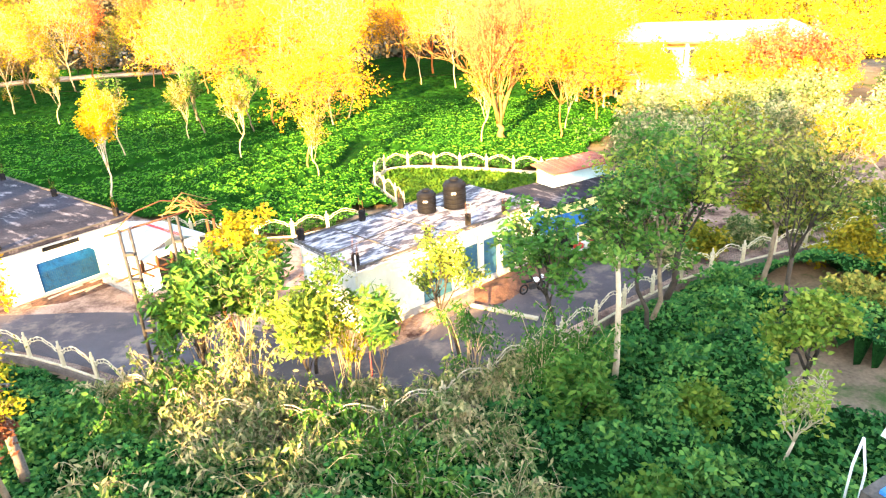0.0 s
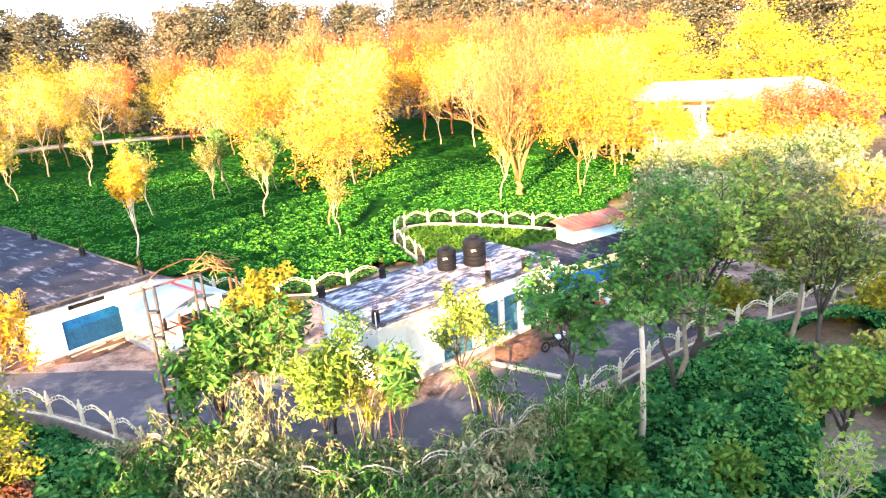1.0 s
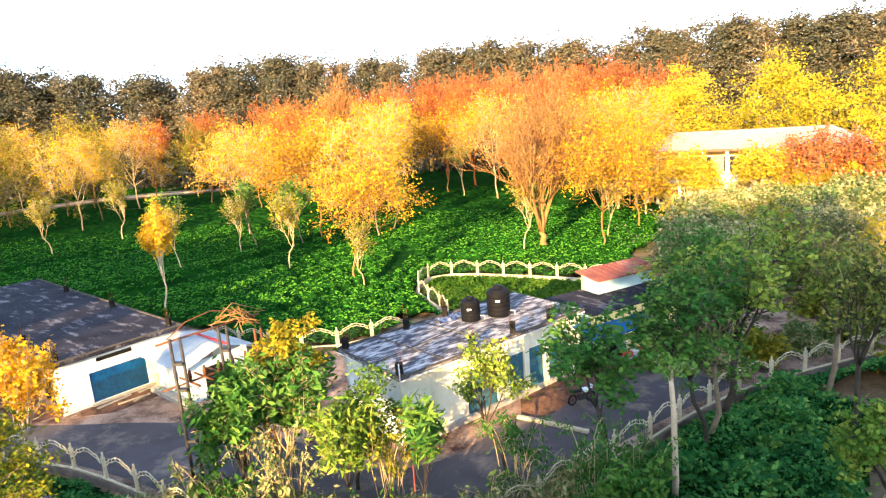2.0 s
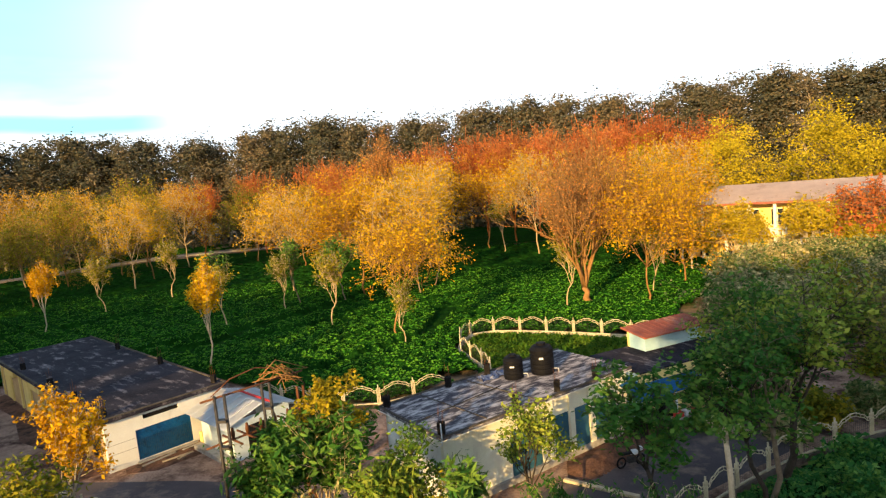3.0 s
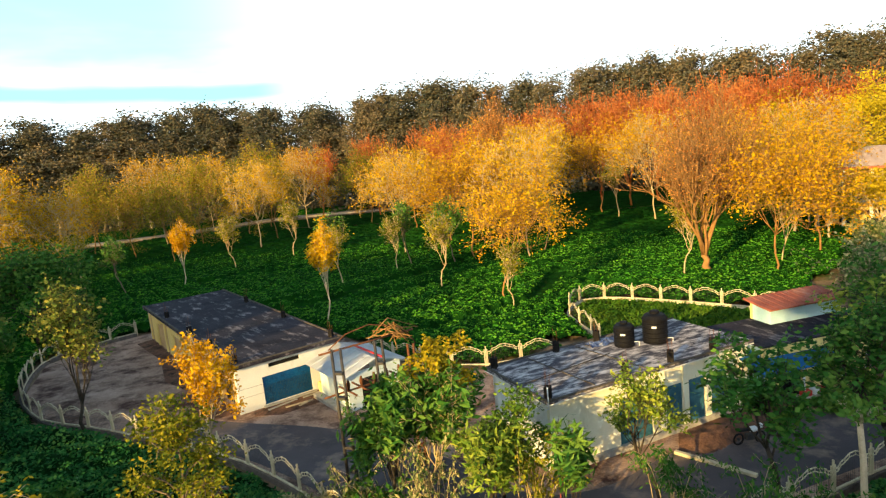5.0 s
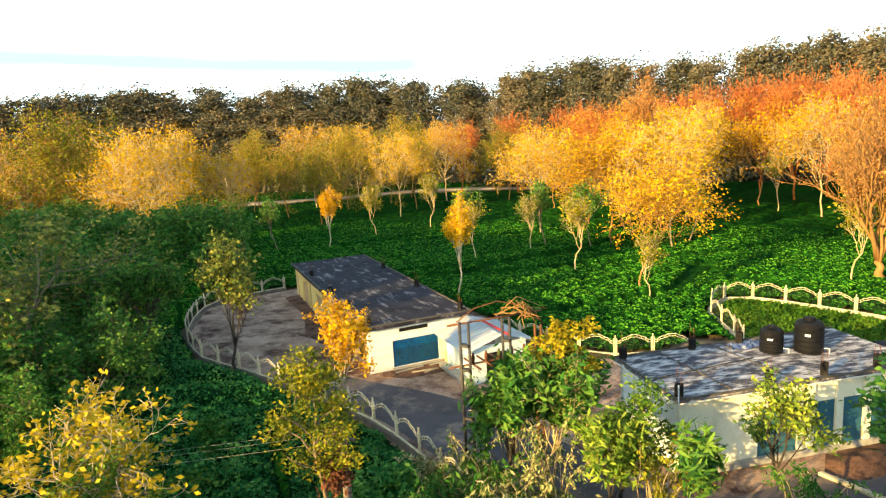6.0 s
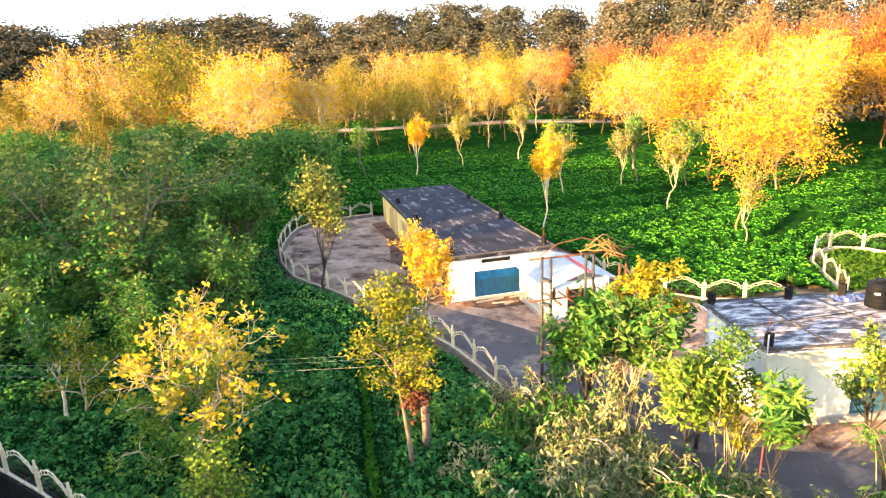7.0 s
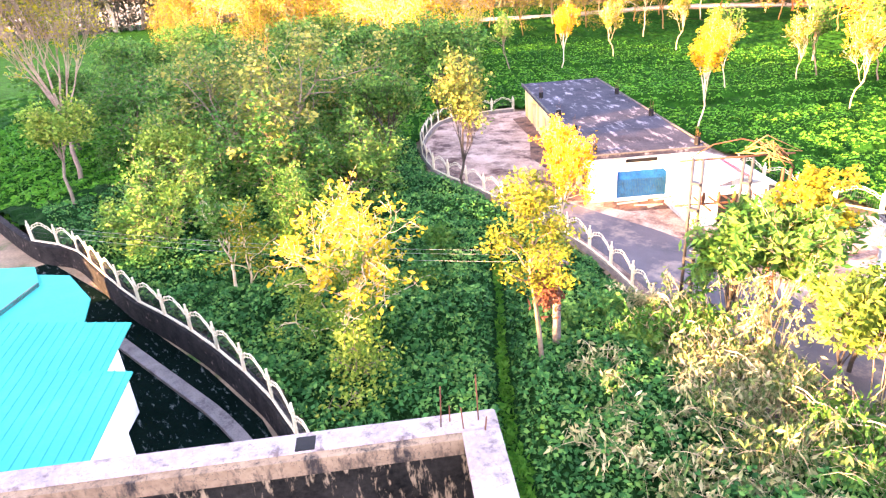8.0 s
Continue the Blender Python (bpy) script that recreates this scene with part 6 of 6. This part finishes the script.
put(branching(89, 24.0, 2.6, 0.35, 6, (6, 5, 4), 0.14, 3, 0.16, 0.25, (0.2, 0.1), 0.35, 0.45, M_BARK_WARM, M_SALMON, "tall slim leafless tree with salmon twigs", thin=0.03), -26.6, 101.6)
for ob, spots in ((pale, [(-24.8, 66.0, 0, 1.0), (-34.9, 76.5, 60, 0.9), (-14.1, 57.0, 200, 0.75), (-39.0, 68.8, 120, 0.9), (1.3, 69.7, 310, 1.0), (-20.5, 93.2, 40, 1.0), (-8.8, 122, 80, 1.2), (-61.2, 92.2, 20, 1.1), (11.4, 74.6, 260, 0.9), (-65.7, 82.7, 190, 1.0), (-84, 70, 130, 1.0)]),
                  (pale2, [(-34.5, 81.0, 0, 1.1), (-28.0, 81.2, 90, 1.1), (-72.9, 67.2, 45, 1.0), (-16.7, 87.5, 200, 1.0), (-46.5, 80.0, 130, 1.0)]),
                  (wide, [(-15.8, 60.5, 0, 0.90), (-26.6, 86.2, 80, 1.15), (9.9, 69.5, 240, 0.95), (-34.4, 100, 30, 1.15), (13, 92, 200, 1.1), (-46.5, 107.4, 20, 1.1), (-109.0, 74.3, 10, 1.3), (-100, 116, 60, 1.2), (16, 80, 111, 0.95), (-12, 128, 60, 1.25), (-118, 84, 200, 1.2), (-28, 116, 99, 1.3), (6, 104, 12, 1.15)]),
                  (wide3, [(-92, 62, 75, 1.35), (-104, 52, 15, 1.4), (-116, 44, 215, 1.45), (-84, 54, 130, 1.2), (-124, 70, 310, 1.5), (-112, 118, 75, 1.4), (-150, 66, 250, 1.25), (-98, 140, 300, 1.35), (-118, 142, 20, 1.4), (-82, 132, 140, 1.3), (-160, 92, 60, 1.35), (-140, 46, 20, 1.2), (-20, 104, 0, 1.25), (-2, 112, 100, 1.25), (-93, 76, 70, 1.05), (-76, 104, 330, 1.15), (-18, 84, 20, 1.1), (-40, 92, 140, 1.1), (18, 96, 300, 1.2), (-100, 70, 40, 1.1), (-24, 134, 10, 1.3)]),
                  (wide2, [(-146, 100, 15, 1.2), (-134, 118, 190, 1.25), (-87, 92, 200, 1.0), (-80, 116, 50, 1.05), (-104, 100, 90, 1.0), (-50, 122, 140, 1.0), (-66, 134, 260, 1.1), (-96, 128, 10, 1.1), (-124, 108, 300, 1.05), (-34, 126, 70, 1.0), (-120, 60, 170, 1.0), (-140, 84, 240, 1.05), (-110, 44, 30, 0.9), (-130, 36, 120, 1.0), (-128, 134, 210, 1.1)]),
                  (russet, [(-2, 142, 0, 1.1), (-14, 148, 60, 1.1), (-26, 150, 130, 1.05), (-40, 152, 200, 1.0), (10, 138, 260, 1.1), (20, 134, 320, 1.1), (-56, 154, 20, 1.0), (-72, 152, 90, 0.95), (2, 128, 170, 1.0), (30, 128, 10, 1.0), (-88, 150, 45, 0.9), (-7, 136, 75, 1.05), (-33, 144, 220, 1.0), (15, 126, 140, 1.0), (-48, 146, 33, 0.95)])):
    for k, (x, y, tn, s) in enumerate(spots):
        kind = wide2 if ob in (wide, wide3) and x < -70 and k % 3 == 1 else ob
        (put if k == 0 else again)(kind, x, y, 0, tn, s)

# ---- trees round the two-storey house ----
canopy = tree(91, 19.0, 9.5, 0.22, 28, 9, 80, 0.24, 0.85, 0.35, (0.5, 0.5), M_BARK, M_DOME, "great domed tree with yellow-green leaves behind the house", group="trees round the house", shape=0.9)
front = branching(92, 8.0, 3.4, 0.3, 6, (6, 5, 4), 0.14, 10, 0.22, 0.3, (0.2, 0.1), 0.75, 0.15, M_BARK_PALE, M_YELLOW, "yellow-leaved tree in front of the house", group="trees round the house")
# dry leaf colour lightens the thicket in place of direct sun
dense = branching(93, 6.5, 3.8, 0.12, 7, (6, 5, 4), 0.12, 12, 0.24, 0.32, (0.2, 0.1), 0.8, 0.1, M_BARK, M_DRY, "dense half-dry olive thicket tree, leaves paled to look sunlit", group="trees round the house", dome=0.08)
flame = branching(94, 8.0, 3.4, 0.4, 6, (6, 5, 4), 0.12, 5, 0.2, 0.3, (0.2, 0.1), 0.8, 0.1, M_BARK, M_RUSSET, "red-leaved tree beside the house", group="trees round the house", thin=0.02)
for ob, spots in ((canopy, [(30, 116, 0, 1.0), (46, 110, 80, 1.05), (20, 124, 150, 0.95), (58, 100, 220, 1.1), (70, 88, 300, 1.0)]),
                  (front, [(23.4, 86.9, 0, 1.12), (31.0, 81.8, 70, 1.15), (15.5, 92, 220, 1.35), (42, 79.5, 20, 1.0), (37.0, 80.0, 250, 0.9), (18.4, 87, 80, 0.85)]),
                  (flame, [(36.5, 82.0, 0, 1.35), (42.0, 79.0, 100, 1.3)]),
                  (dense, [(19, 66, 0, 0.9), (24, 72, 50, 0.9), (30, 66, 100, 0.95), (36, 70, 150, 1.0), (26, 60, 200, 0.8), (42, 62, 250, 1.0), (16, 58, 300, 0.7), (34, 58, 20, 0.8), (48, 70, 70, 1.1), (30, 76, 130, 0.8), (22, 54, 240, 0.65), (46, 54, 10, 0.8)])):
    for k, (x, y, tn, s) in enumerate(spots):
        (put if k == 0 else again)(ob, x, y, 0, tn, s)

# ---- forest along the horizon ----
rng = np.random.default_rng(77)
woods = [tree(101 + k, 34.0 + 1.5 * (k % 4), 5.4 + 0.5 * (k % 3), 0.24, 30, 9, 28, 0.42, 0.85, 0.36, (rng.uniform(-2, 2), rng.uniform(-2, 2)), M_BARK_PALE if k % 2 else M_BARK, M_FOREST, "tall dusty green forest tree on the skyline", group="forest trees", shape=0.62 + 0.1 * k) for k in range(5)]
n = 0
back_leaves, back_stems = [], []
for row, dist in ((0, 178), (1, 187), (2, 196)):
    for az in np.arange(-42, 90, 1.3):
        a = radians(az + rng.uniform(-0.8, 0.8))
        d = dist + rng.uniform(-5, 5) + max(0.0, az - 18) * 1.9
        rise = radians(5.35 - 0.016 * max(0.0, az - 20) + 0.35 * math.sin(az * 0.33 + 1.1))
        tall = (16 + d * math.tan(rise)) / 35.5 * rng.uniform(0.93, 1.05)
        wide_by, tn = tall * rng.uniform(1.15, 1.5) * d / 185, rng.uniform(0, 360)
        ob = woods[n % 5]
        if row == 0:
            (put if n < 5 else again)(ob, -d * math.sin(a), d * math.cos(a), 0, tn, wide_by, tall)
        else:
            me = ob.children[1].data if ob.children[1].name.startswith("crown") else ob.children[0].data
            co = np.empty(len(me.vertices) * 3, np.float32)
            me.vertices.foreach_get("co", co)
            co = co.reshape(-1, 3)
            c, q = math.cos(radians(tn)), math.sin(radians(tn))
            co = np.stack([(co[:, 0] * c - co[:, 1] * q) * wide_by - d * math.sin(a), (co[:, 0] * q + co[:, 1] * c) * wide_by + d * math.cos(a), co[:, 2] * tall], 1)
            back_leaves.append(co.reshape(-1, 4, 3)[::6])
            back_stems.append((((-d * math.sin(a), d * math.cos(a), -0.3), (-d * math.sin(a), d * math.cos(a), 26.0 * tall)), (0.4, 0.15)))
        n += 1
deep_wood = thing("forest", "deep tall forest closing off the tea field", "forest", kind="stuff")
crowns = new("crown", quads_mesh("crown", np.concatenate(back_leaves), M_FOREST))
crowns.parent = deep_wood
v, f = tube_arrays(back_stems, 5)
stems_ob = new("trunk", mesh_of("trunk", v, f, M_BARK, True))
stems_ob.parent = deep_wood
az = np.radians(rng.uniform(-44, 92, 52000))
d = 174 + rng.uniform(0, 16, 52000) + np.maximum(0, np.degrees(az) - 18) * 1.9
z = rng.uniform(0, 1, 52000) ** 1.2 * (15 + 4 * np.sin(np.degrees(az) * 0.9) + 2 * np.sin(np.degrees(az) * 2.7))
tagged(new("forest_understorey", quads_mesh("forest_understorey", leaf_quads(rng, np.stack([-d * np.sin(az), d * np.cos(az), z + 0.4], 1), 1.0, 1.4, 0.2), M_FOREST)), "dense understorey along the forest edge", "undergrowth", kind="stuff")

# ---- unseen grove added behind the cottage to lay shade over the lane ----
grove = tree(111, 12.0, 4.8, 0.2, 18, 8, 40, 0.36, 0.7, 0.25, (0.3, 0.2), M_BARK_DARK, M_GREEN, "unseen green tree added behind the cottage to cast shade", group="grove trees")
for k, (x, y, tn, q) in enumerate(((-37, -13, 0, 0.95), (-32.5, -14.5, 60, 0.92), (-28, -13, 120, 0.84), (-23.5, -14.5, 200, 0.79), (-19, -14, 300, 0.78), (-14, -17, 40, 0.78))):
    (put if k == 0 else again)(grove, x, y, 0, tn, q)
# unseen tree rows added to shade the field; the gaps let sun through
belt = tree(112, 24.0, 6.5, 0.12, 22, 9, 18, 1.5, 1.1, 0.4, (0.5, 0.4), M_BARK_DARK, M_GREEN, "unseen tall tree added behind the viewpoint to cast shade", group="shelter belt trees", shape=0.6)
rng = np.random.default_rng(31)
first = True
for row in range(2):
    for x in np.arange(-118, 34, 6.5):
        if -64 < x < -15 or (-84 < x < -64 and row):
            continue
        (put if first else again)(belt, x + rng.uniform(-1.5, 1.5) + 3 * row, -45 - 7 * row + rng.uniform(-2, 2), 0, rng.uniform(0, 360), rng.uniform(1.05, 1.2), rng.uniform(0.90, 1.0) if x > -13 else rng.uniform(1.1, 1.32))
        first = False
